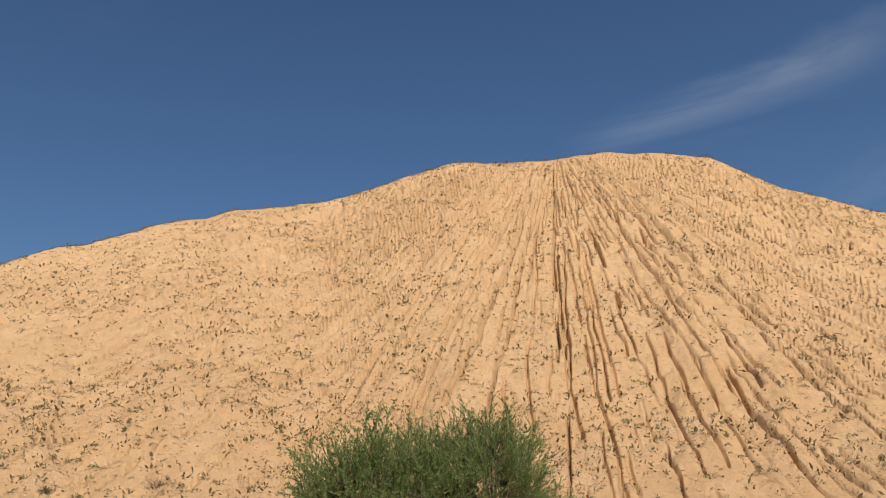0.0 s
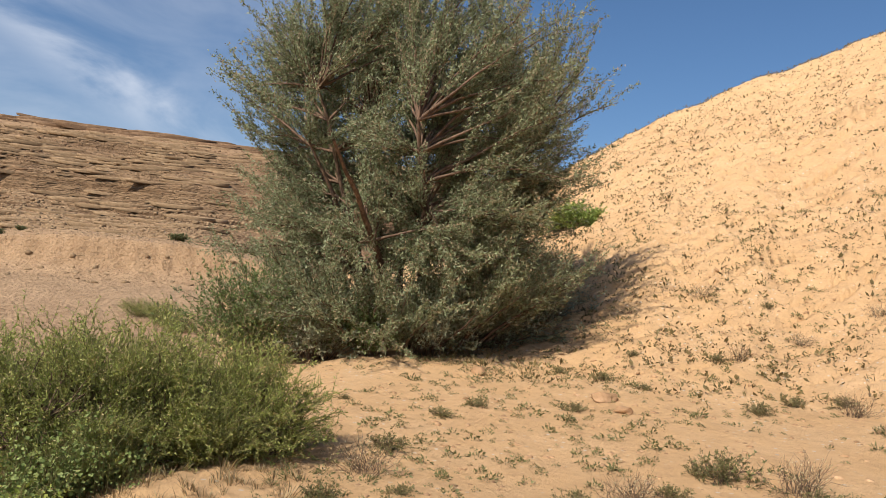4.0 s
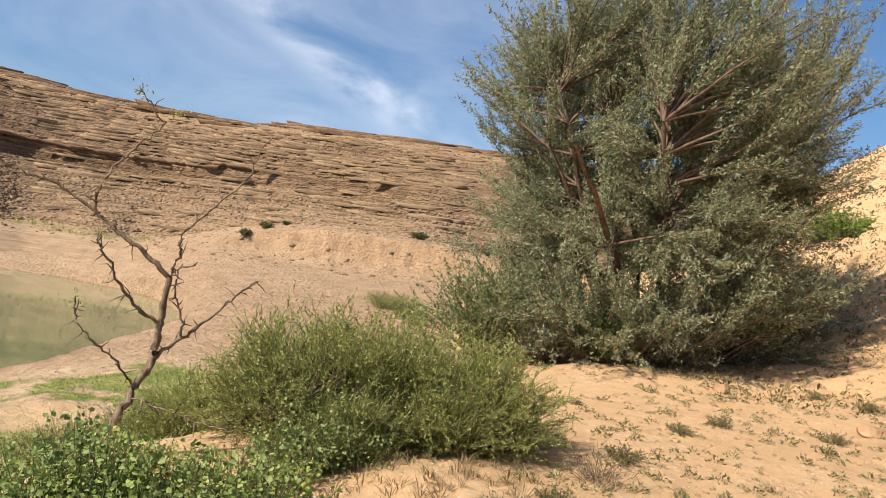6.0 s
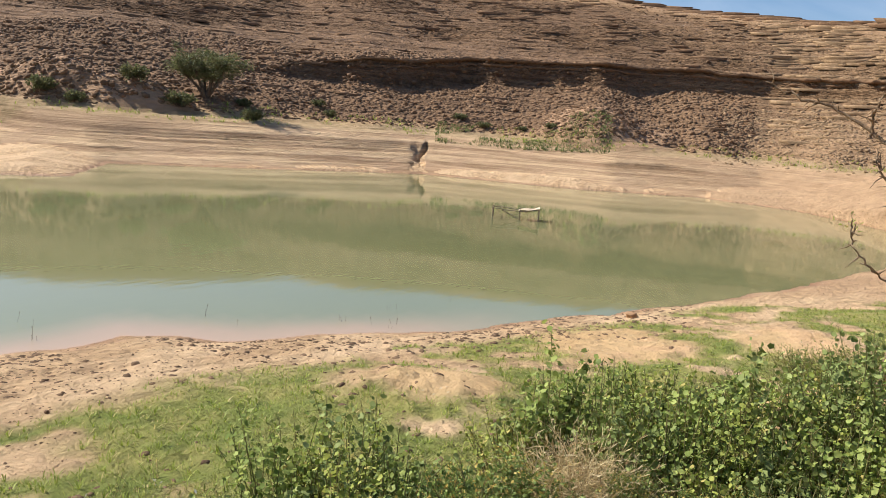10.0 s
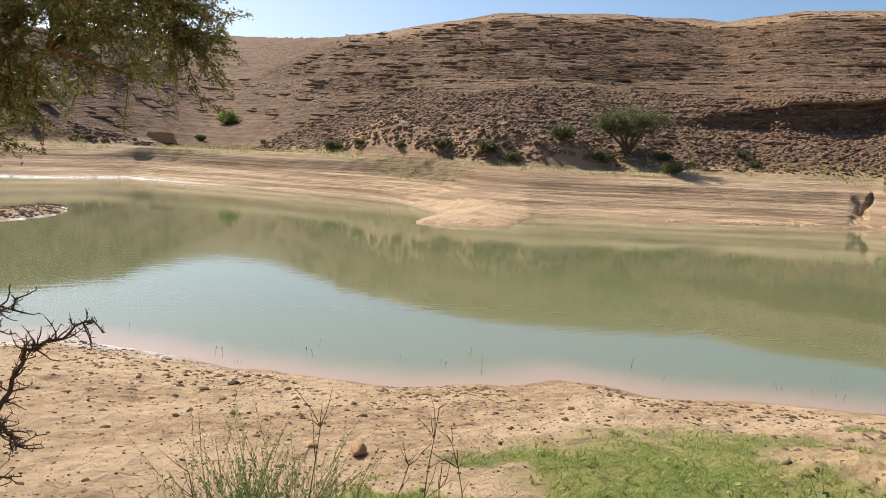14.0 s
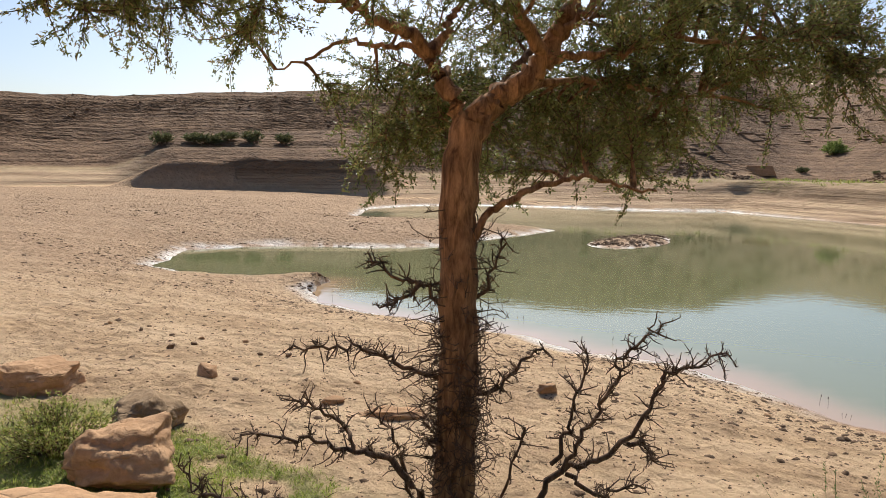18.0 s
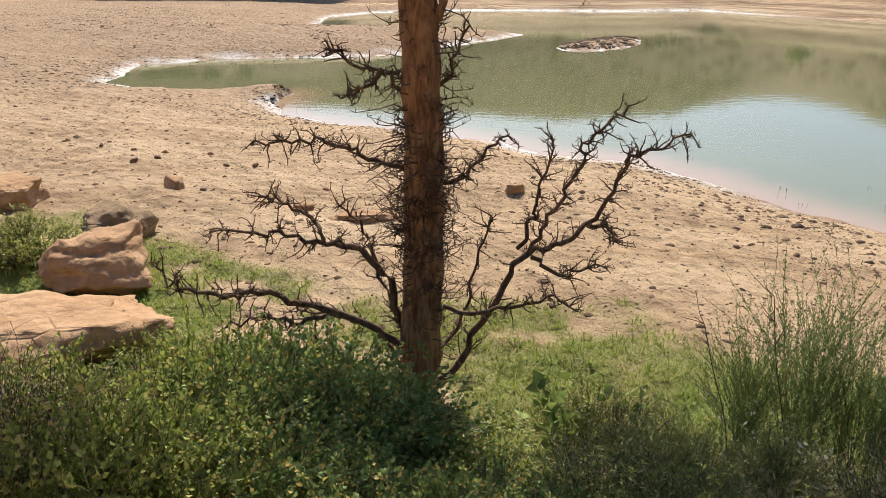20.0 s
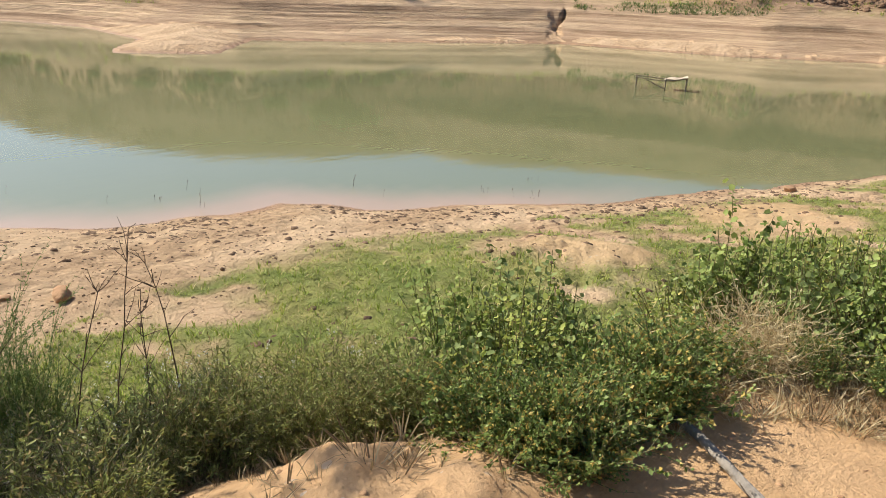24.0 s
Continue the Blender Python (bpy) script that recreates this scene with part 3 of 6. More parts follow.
    z = z + 0.05 * fbm(x * 1.6, y * 1.6, 4, 0.6) * smooth(0.3, 1.0, z)
    if not masks:
        return z
    is_far = (sd > 0) & (land_far > near) & (s > -14)
    on_mound = here & (mound > near)
    pure = np.where(on_mound, 0.0, 1.0)
    bare = 0 * x
    for az0, r0, wa, wr in BARE:
        off = np.hypot((azp - az0) / wa, (r - r0) / wr) + 1.5 * fbm(x * 0.9 + 7, y * 0.9, 4, 0.6)
        bare = np.maximum(bare, 0.85 * smooth(1.25, 0.65, off))
    return z, {
        "mud": (1 - 0.7 * bare * smooth(112, 124, 240 - azp)) * pure * np.maximum(smooth(1.0, 0.5, near), smooth(0.9, 1.0, down) * smooth(58, 66, azp)) * np.where(is_far, 0, 1),
        "bank": pure * np.maximum(np.where(is_far, 1.0, 0.0) * smooth(base + 2, base, s), 0.35 * smooth(18, 30, r) * smooth(56, 64, azp) * smooth(104, 94, azp) * np.where(sd > 0, 1, 0) * np.maximum(smooth(base + 2, base, s), smooth(96, 86, azp) * smooth(0.2, 0.14, u))),
        "flats": smooth(16, 30, r) * smooth(166, 182, azp) * np.where(is_far, 0, 1),
        "rock": pure * np.maximum(0.9 * shaded, np.where(is_far, 1.0, 0.0)) * np.maximum(shaded, np.maximum(smooth(0.0, 0.04, u), np.exp(-((azp - 166.5) / 5) ** 4) * smooth(9, 14, s))) * np.maximum(smooth(1.0, 0.75, u), smooth(150, 160, azp)) * (1 - 0.25 * smooth(96, 86, azp) * smooth(0.16, 0.1, u)),
        "scree": pure * np.where(is_far, 1.0, 0.0) * smooth(0.75, 1.0, u) * (1 - 0.9 * smooth(150, 160, azp)),
        "litter": smooth(0.1, 0.5, down) * smooth(1.0, 0.7, down) * smooth(95, 120, azp) * smooth(9, 6, r),
        "turf": smooth(0.8, -0.5, r - np.interp(azp, TURF_AZ, TURF_R) + 3.2 * fbm(x * 0.5, y * 0.5, 3)) * smooth(0.25, 0.6, down) * smooth(0.25 + 0.012 * np.clip(r - 5, 0, 12), 0.45 + 0.012 * np.clip(r - 5, 0, 12), vnoise(x * 0.8 + 3, y * 0.8) * 0.6 + vnoise(x * 2.7, y * 2.7) * 0.4) * smooth(74, 84, azp) * np.where(azp < 224, 1, 0) * smooth(0.15, 0.5, sd) * (1 - bare),
        "shade_strata": pure * np.where(is_far, 1.0, 0.0) * smooth(1.2, 1.8, z + 0.5 * fbm(x * 0.2, y * 0.2, 3)) * smooth(134, 139, azp) * smooth(190, 180, azp),
        "face": pure * cliff * smooth(10, 4, s),
        "tan": smooth(112, 85, azp) * smooth(17, 26, r) * smooth(58, 66, azp),
        "lip": pure * np.where(is_far, 1.0, 0.0) * lip * smooth(0.03, 0.1, u) * smooth(1.0, 0.9, u),
        "scrub": pure * np.where(is_far, 1.0, 0.0) * smooth(7, 9, s) * smooth(0.05, 0.0, u),
        "heap": pure * np.where(is_far, 1.0, 0.0) * heap,
        "shore": np.where(sd < 3.0, 1.0, 0.0),
        "salt": np.maximum(smooth(0.9, 0.1, sd) * np.where(sd > -0.2, 1.0, 0.0) * smooth(164, 174, azp) * smooth(0.32, 0.16, z), np.where(sd < -0.2, 1.0, 0.0) * smooth(0.10, 0.03, z) * smooth(-0.02, 0.01, z)),
    }


def ground_at(x, y):
    return float(land(np.array([float(x)]), np.array([float(y)]))[0])


def bearing(az, r):
    return -r * math.sin(radians(az)), r * math.cos(radians(az))


def mesh_of(name, verts, faces, mats, smooth_shade=False, mat_index=None):
    """A mesh from arrays; faces is n x 3 or n x 4, or a list of both."""
    me = bpy.data.meshes.new(name)
    groups = faces if isinstance(faces, list) else [faces]
    groups = [np.asarray(g, np.int32) for g in groups if len(g)]
    loops = np.concatenate([g.ravel() for g in groups])
    sizes = np.concatenate([np.full(len(g), g.shape[1], np.int32) for g in groups])
    me.vertices.add(len(verts)), me.loops.add(len(loops)), me.polygons.add(len(sizes))
    me.vertices.foreach_set("co", np.asarray(verts, np.float32).ravel())
    me.loops.foreach_set("vertex_index", loops)
    me.polygons.foreach_set("loop_start", np.concatenate([[0], np.cumsum(sizes)[:-1]]).astype(np.int32))
    if smooth_shade:
        me.polygons.foreach_set("use_smooth", np.ones(len(sizes), bool))
    for mat in mats if isinstance(mats, (list, tuple)) else [mats]:
        me.materials.append(mat)
    me.update(calc_edges=True)
    me.validate()
    return me


def build_ground():
    rings, r = [], 0.3
    while r < 45:
        rings.append(r)
        r *= 1.05 if r < 1.3 else 1.02 if r < 4.5 else 1.0065 if 10 < r < 34 else 1.012 if 6.5 < r < 10 else 1.026
    while r < 170:
        rings.append(r)
        r += 0.28 if r < 72 else 0.38 if r < 115 else 0.55
    while r < 450:
        rings.append(r)
        r *= 1.02
    while r < 4500:
        rings.append(r)
        r *= 1.07
    rings = np.array(rings)
    mound_angles = np.concatenate([np.arange(-37, 9, 0.075), np.arange(9, 44, 0.15)])
    angles = np.concatenate([mound_angles, np.arange(44, 66, 0.55), np.arange(66, 118.8, 0.36), np.arange(118.8, 121.8, 0.07), np.arange(121.8, 218, 0.36), np.arange(218, 225, 0.55), np.arange(225, 323, 2.0)])
    # inner grid fine round the mound, outer grid coarser behind it
    n_fine = len(mound_angles)
    pick = np.concatenate([np.arange(0, n_fine, 6), np.arange(n_fine, len(angles))])
    inner = rings[rings < 46]
    outer = rings[rings >= 46]
    n, k, n2, k2 = len(angles), len(inner), len(pick), len(outer)
    a, a2 = np.radians(angles), np.radians(angles[pick])
    x = np.concatenate([[0.0], (-np.sin(a)[None] * inner[:, None]).ravel(), (-np.sin(a2)[None] * outer[:, None]).ravel()])
    y = np.concatenate([[0.0], (np.cos(a)[None] * inner[:, None]).ravel(), (np.cos(a2)[None] * outer[:, None]).ravel()])
    z, masks = land(x, y, True)
    grid = 1 + np.arange(k * n).reshape(k, n)
    far_grid = np.concatenate([grid[-1:, pick], 1 + k * n + np.arange(k2 * n2).reshape(k2, n2)])
    quads = np.concatenate([np.stack([g[:-1], np.roll(g, -1, 1)[:-1], np.roll(g, -1, 1)[1:], g[1:]], -1).reshape(-1, 4) for g in (grid, far_grid)])
    fan = np.stack([np.zeros(n, int), grid[0], np.roll(grid[0], -1)], -1)
    me = mesh_of("ground", np.stack([x, y, z], -1), [quads, fan], EARTH, True)
    for key, values in masks.items():
        me.attributes.new(key, "FLOAT", "POINT").data.foreach_set("value", np.asarray(values * np.ones(len(x)), np.float32))
    return tagged(new("ground", me), "pale sandy ground with eroded mound, mud flats and bedded rocky hillside", "ground", kind="structure")


def build_water():
    m = 190
    gx, gy = np.meshgrid(np.linspace(-62, 26, m), np.linspace(-80, 8, m))
    x, y = gx.ravel(), gy.ravel()
    i = (np.arange(m - 1)[:, None] * m + np.arange(m - 1)[None]).ravel()
    me = mesh_of("water", np.stack([x, y, 0 * x], -1), np.stack([i, i + 1, i + m + 1, i + m], -1), WATER, True)
    sd = shore_distance(x, y)
    me.attributes.new("shallow", "FLOAT", "POINT").data.foreach_set("value", np.asarray(0.8 * smooth(-1.5, 0.1, sd) * smooth(17, 12, np.hypot(x + 2, y + 16)), np.float32))
    return tagged(new("water", me), "still murky green pond water reflecting hill and sky", "water", kind="structure")


build_ground()
build_water()


# ---- growing things ----
def part(name, me, parent, label=""):
    ob = new(name, me)
    ob.parent = parent
    return tagged(ob, label) if label else ob


def stand(name, x, y, label, category, group="", sink=0.02):
    ob = new(name)
    ob.empty_display_size = 0.2
    ob.location = (x, y, ground_at(x, y) - sink)
    return tagged(ob, label, category, group)


class Limbs:
    """Tubes along bent lines, gathered into one mesh."""
    def __init__(self):
        self.v, self.f, self.n = [], [], 0

    def tube(self, pts, radii, sides=5):
        pts = np.asarray(pts, float)
        k = len(pts)
        tang = np.gradient(pts, axis=0)
        tang /= np.linalg.norm(tang, axis=1)[:, None] + 1e-9
        up = np.where(np.abs(tang[:, 2:3]) > 0.9, np.array([[1.0, 0, 0]]), np.array([[0, 0, 1.0]]))
        b = np.cross(tang, up)
        b /= np.linalg.norm(b, axis=1)[:, None] + 1e-9
        c = np.cross(tang, b)
        a = np.arange(sides) * 2 * np.pi / sides
        ring = np.cos(a)[None, :, None] * b[:, None] + np.sin(a)[None, :, None] * c[:, None]
        self.v.append((pts[:, None] + ring * np.asarray(radii)[:, None, None]).reshape(-1, 3))
        i = np.arange(k - 1)[:, None] * sides
        j = np.arange(sides)[None]
        jn = (j + 1) % sides
        self.f.append(np.stack([i + j, i + jn, i + sides + jn, i + sides + j], -1).reshape(-1, 4) + self.n)
        self.n += k * sides

    def mesh(self, name, mat, smooth_shade=True):
        return mesh_of(name, np.concatenate(self.v), np.concatenate(self.f), mat, smooth_shade)


def bend(rng, start, way, length, steps, wander=0.25, lift=0.0):
    """A wandering line; lift pulls it up (or, negative, down)."""
    p, d = np.array(start, float), np.array(way, float)
    d /= np.linalg.norm(d)
    pts = [p.copy()]
    for _ in range(steps):
        d = d + wander * rng.normal(size=3) + np.array([0, 0, lift])
        d /= np.linalg.norm(d)
        p = p + d * length / steps
        pts.append(p.copy())
    return np.array(pts)


def spread(rng, way, angle):
    """A direction at about that angle (degrees) off way."""
    way = way / (np.linalg.norm(way) + 1e-9)
    side = np.cross(way, rng.normal(size=3))
    side /= np.linalg.norm(side) + 1e-9
    a = radians(angle)
    return way * math.cos(a) + side * math.sin(a)


def leaves(rng, points, ways, length, width, jitter=0.6, fold=0.25, narrow=False):
    """Small folded leaf blades at points: arrays for mesh_of (two triangles each, joined at the midrib)."""
    n = len(points)
    d = ways / (np.linalg.norm(ways, axis=1)[:, None] + 1e-9) + jitter * rng.normal(size=(n, 3))
    d /= np.linalg.norm(d, axis=1)[:, None] + 1e-9
    s = np.cross(d, rng.normal(size=(n, 3)))
    s /= np.linalg.norm(s, axis=1)[:, None] + 1e-9
    u = np.cross(s, d)
    size = rng.uniform(0.6, 1.25, (n, 1))
    l, w = length * size, width * size
    if narrow:      # one slim blade
        v = np.stack([points - s * w * 0.5, points + s * w * 0.5, points + d * l], 1).reshape(-1, 3)
        return v, np.arange(3 * n).reshape(n, 3)
    a = points
    b = points + d * l * 0.5 + s * w * 0.5 + u * fold * w
    c = points + d * l
    e = points + d * l * 0.5 - s * w * 0.5 + u * fold * w
    v = np.stack([a, b, c, e], 1).reshape(-1, 3)
    i = np.arange(n)[:, None] * 4
    return v, np.concatenate([i + np.array([[0, 1, 2]]), i + np.array([[0, 2, 3]])])


def along(rng, lines, per_metre, start=0.25):
    """Points and directions strewn along lines."""
    P, D = [], []
    for pts in lines:
        seg = np.diff(pts, axis=0)
        length = np.linalg.norm(seg, axis=1).sum()
        k = max(1, int(rng.poisson(per_metre * length * (1 - start))))
        t = rng.uniform(start, 1, k) * (len(pts) - 1)
        i = np.minimum(t.astype(int), len(pts) - 2)
        P.append(pts[i] + (t - i)[:, None] * seg[i])
        D.append(seg[i])
    return np.concatenate(P), np.concatenate(D)


def shrub(name, x, y, radius, height, label, category, rng_seed, stems=40, forks=4, leaf=(0.02, 0.008), per_metre=60, mats=(TWIG, FEATHER), upright=0.5, wander=0.18,
          lean=(0, 0), thick=0.006, group="", flat=1.0, jitter=0.7, fork_len=0.45, fork_angle=(20, 55)):
    """A bush of many forking stems with small leaves."""
    rng = np.random.RandomState(rng_seed)
    thing = stand(name, x, y, label, category, group)
    limbs, fine = Limbs(), []
    for _ in range(stems):
        a = rng.uniform(0, 2 * np.pi)
        out = rng.uniform(0, 1) ** 0.6
        reach = np.array([math.cos(a) * radius * out, math.sin(a) * radius * out * flat, 0])
        goal = reach + np.array([lean[0], lean[1], height * (1 - 0.55 * out ** 2) * rng.uniform(0.75, 1.08)])
        foot = reach * (0.25 + 0.3 * (1 - upright)) * rng.uniform(0.3, 1)
        foot[2] = -0.03
        d = goal - foot
        pts = bend(rng, foot, d + np.array([0, 0, upright * height]), np.linalg.norm(d), 5, wander, -0.06)
        limbs.tube(pts, np.linspace(thick, thick * 0.35, 6), 3)
        fine.append(pts)
        for _ in range(forks):
            k = rng.randint(1, 5)
            w = spread(rng, pts[k] - pts[k - 1], rng.uniform(*fork_angle))
            q = bend(rng, pts[k], w, fork_len * height * rng.uniform(0.4, 1), 3, wander, 0.06)
            limbs.tube(q, np.linspace(thick * 0.5, thick * 0.2, 4), 3)
            fine.append(q)
    part("twigwork", limbs.mesh("twigwork", mats[0]), thing)["kind"] = "stuff"
    P, D = along(rng, fine, per_metre, 0.22)
    v, f = leaves(rng, P, D, leaf[0], leaf[1], jitter)
    part("foliage", mesh_of("foliage", v, f, mats[1]), thing)
    return thing


def mallow(name, x, y, radius, height, label, category, seed, mat, stems=60, leaf=0.034, step=0.030, group="", lean=0.55):
    """A clump of upright stalks with rounded, nearly level leaves on short petioles."""
    rng = np.random.RandomState(seed)
    thing = stand(name, x, y, label, category, group)
    stalks, C, N = Limbs(), [], []
    for _ in range(stems):
        a, out = rng.uniform(0, 2 * np.pi), rng.uniform(0, 1) ** 0.55
        h = height * (1 - 0.42 * out ** 2) * (0.5 + 0.62 * rng.rand() ** 0.7)
        foot = np.array([math.cos(a), math.sin(a), 0]) * radius * out * 0.45
        pts = bend(rng, foot - np.array([0, 0, 0.04]), np.array([math.cos(a) * lean * radius * out, math.sin(a) * lean * radius * out, h]), math.hypot(h, lean * radius * out) + 0.04, 6, 0.10, 0.03)
        stalks.tube(pts, np.linspace(0.0038, 0.0016, 7), 4)
        for t in np.arange(0.18, 1.0, step / h):
            q = t * 6
            i = min(int(q), 5)
            p = pts[i] + (q - i) * (pts[i + 1] - pts[i])
            b = rng.uniform(0, 2 * np.pi)
            way = np.array([math.cos(b), math.sin(b), rng.uniform(0.0, 0.7)])
            C.append(p + way * leaf * rng.uniform(0.5, 2.4) * (1.15 - 0.5 * t))
            N.append(np.array([0.55 * way[0], 0.55 * way[1], 1.0]) + 0.85 * rng.normal(size=3))
    part("stemwork", stalks.mesh("stemwork", STEM), thing)["kind"] = "stuff"
    C, N = np.array(C), np.array(N)
    n = len(C)
    N /= np.linalg.norm(N, axis=1)[:, None]
    U = np.cross(N, rng.normal(size=(n, 3)))
    U /= np.linalg.norm(U, axis=1)[:, None]
    W = np.cross(N, U)
    # five-lobed blades, creased and curled
    a = np.arange(10) * np.pi / 5
    lobes = np.where(np.arange(10) % 2 == 0, 1.0, 0.80)[None, :, None] * rng.uniform(0.85, 1.15, (n, 10, 1))
    size = 0.5 * leaf * rng.uniform(0.5, 1.35, (n, 1, 1))
    curl = rng.uniform(-0.15, 0.45, (n, 1, 1)) * lobes + rng.uniform(-0.18, 0.18, (n, 10, 1))
    rim = (np.cos(a)[None, :, None] * U[:, None] + 0.9 * np.sin(a)[None, :, None] * W[:, None]) * lobes + N[:, None] * curl
    v = np.concatenate([C[:, None], C[:, None] + rim * size], 1).reshape(-1, 3)
    k = np.arange(10)
    fan = np.stack([0 * k, 1 + k, 1 + (k + 1) % 10], -1)
    f = (fan[None] + 11 * np.arange(n)[:, None, None]).reshape(-1, 3)
    part("foliage", mesh_of("foliage", v, f, mat), thing)
    return thing


def strew(name, protos, places, mat, label, category, kind="stuff", tip=0.12, seed=3, aligned=False):
    """Copies of small plants or stones joined into one sheet of stuff. places: n x 4 (x, y, z, size)."""
    rng = np.random.RandomState(seed)
    V, F, n = [], [], 0
    which = rng.randint(0, len(protos), len(places))
    for k, (pv, pf) in enumerate(protos):
        at = places[which == k]
        if not len(at):
            continue
        a = rng.uniform(0, 2 * np.pi, len(at))
        if aligned:
            a = np.arctan2(at[:, 1], at[:, 0]) + np.pi / 2 + rng.normal(0, 0.07, len(at))
        c, s = np.cos(a)[:, None], np.sin(a)[:, None]
        px, py, pz = pv[None, :, 0], pv[None, :, 1], pv[None, :, 2]
        tx, ty = rng.normal(0, tip, (2, len(at), 1))
        size = at[:, 3:4]
        vx = (c * px - s * py + tx * pz) * size + at[:, 0:1]
        vy = (s * px + c * py + ty * pz) * size + at[:, 1:2]
        vz = (pz - tx * px * 0.3 - ty * py * 0.3) * size + at[:, 2:3]
        V.append(np.stack([vx, vy, vz], -1).reshape(-1, 3))
        F.append((pf[None] + (np.arange(len(at)) * len(pv))[:, None, None]).reshape(-1, pf.shape[1]) + n)
        n += len(at) * len(pv)
    return tagged(new(name, mesh_of(name, np.concatenate(V), np.concatenate(F), mat)), label, category, kind=kind)


def tuft(seed, blades, spread_out, height, width, droop=0.4):
    """Narrow blades from one root: arrays, about one unit wide."""
    rng = np.random.RandomState(seed)
    a = rng.uniform(0, 2 * np.pi, blades)
    r0 = rng.uniform(0, 0.35, blades) * spread_out
    out = rng.uniform(0.1, 1, blades) * spread_out
    h = height * rng.uniform(0.5, 1.1, blades) * (1 - droop * out / (spread_out + 1e-6))
    ca, sa = np.cos(a), np.sin(a)
    w = width * rng.uniform(0.6, 1.3, blades)
    root = np.stack([ca * r0, sa * r0, -0.05 * height + 0 * a], -1)
    mid = np.stack([ca * (r0 + 0.45 * out), sa * (r0 + 0.45 * out), 0.65 * h], -1)
    tip = np.stack([ca * (r0 + out), sa * (r0 + out), h], -1)
    side = np.stack([-sa * w, ca * w, 0 * w], -1)
    v = np.stack([root - side * 0.5, root + side * 0.5, mid + side * 0.5, mid - side * 0.5, tip], 1).reshape(-1, 3)
    i = np.arange(blades)[:, None] * 5
    return v, np.concatenate([i + np.array([[0, 1, 2]]), i + np.array([[0, 2, 3]]), i + np.array([[3, 2, 4]])])


def pebble(seed, squash=(1.0, 0.8, 0.6)):
    """A rough angular stone: arrays."""
    rng = np.random.RandomState(seed)
    bm = bmesh.new()
    bmesh.ops.create_icosphere(bm, subdivisions=1, radius=0.5)
    v = np.array([list(p.co) for p in bm.verts])
    f = np.array([[p.index for p in q.verts] for q in bm.faces])
    bm.free()
    for _ in range(5):
        nrm = rng.normal(size=3)
        nrm /= np.linalg.norm(nrm)
        over = v @ nrm - rng.uniform(0.22, 0.42)
        v = v - np.maximum(over, 0)[:, None] * nrm
    return v * np.array(squash), f


def scatter(rng, count, az, rr, keep=None, size=(0.5, 1.5), sink=0.0, power=1.0):
    """Random places on the ground in a sector: n x 4."""
    a = np.radians(rng.uniform(az[0], az[1], count))
    r = (rng.uniform(rr[0] ** (2 * power), rr[1] ** (2 * power), count)) ** (0.5 / power)
    x, y = -r * np.sin(a), r * np.cos(a)
    z, m = land(x, y, True)
    s = size[0] + (size[1] - size[0]) * rng.uniform(0, 1, count) ** 2
    p = np.stack([x, y, z - sink * s, s], -1)
    return p[keep(x, y, z, m)] if keep else p


def nearest(lines, p):
    """The point of the lines that a side branch towards p best starts from."""
    pts = np.concatenate([l[1:] for l in lines])
    d = np.linalg.norm((pts - p) * np.array([1, 1, 0.8]), axis=1) + 0.6 * np.maximum(0, pts[:, 2] - p[2])
    return pts[np.argmin(d)]


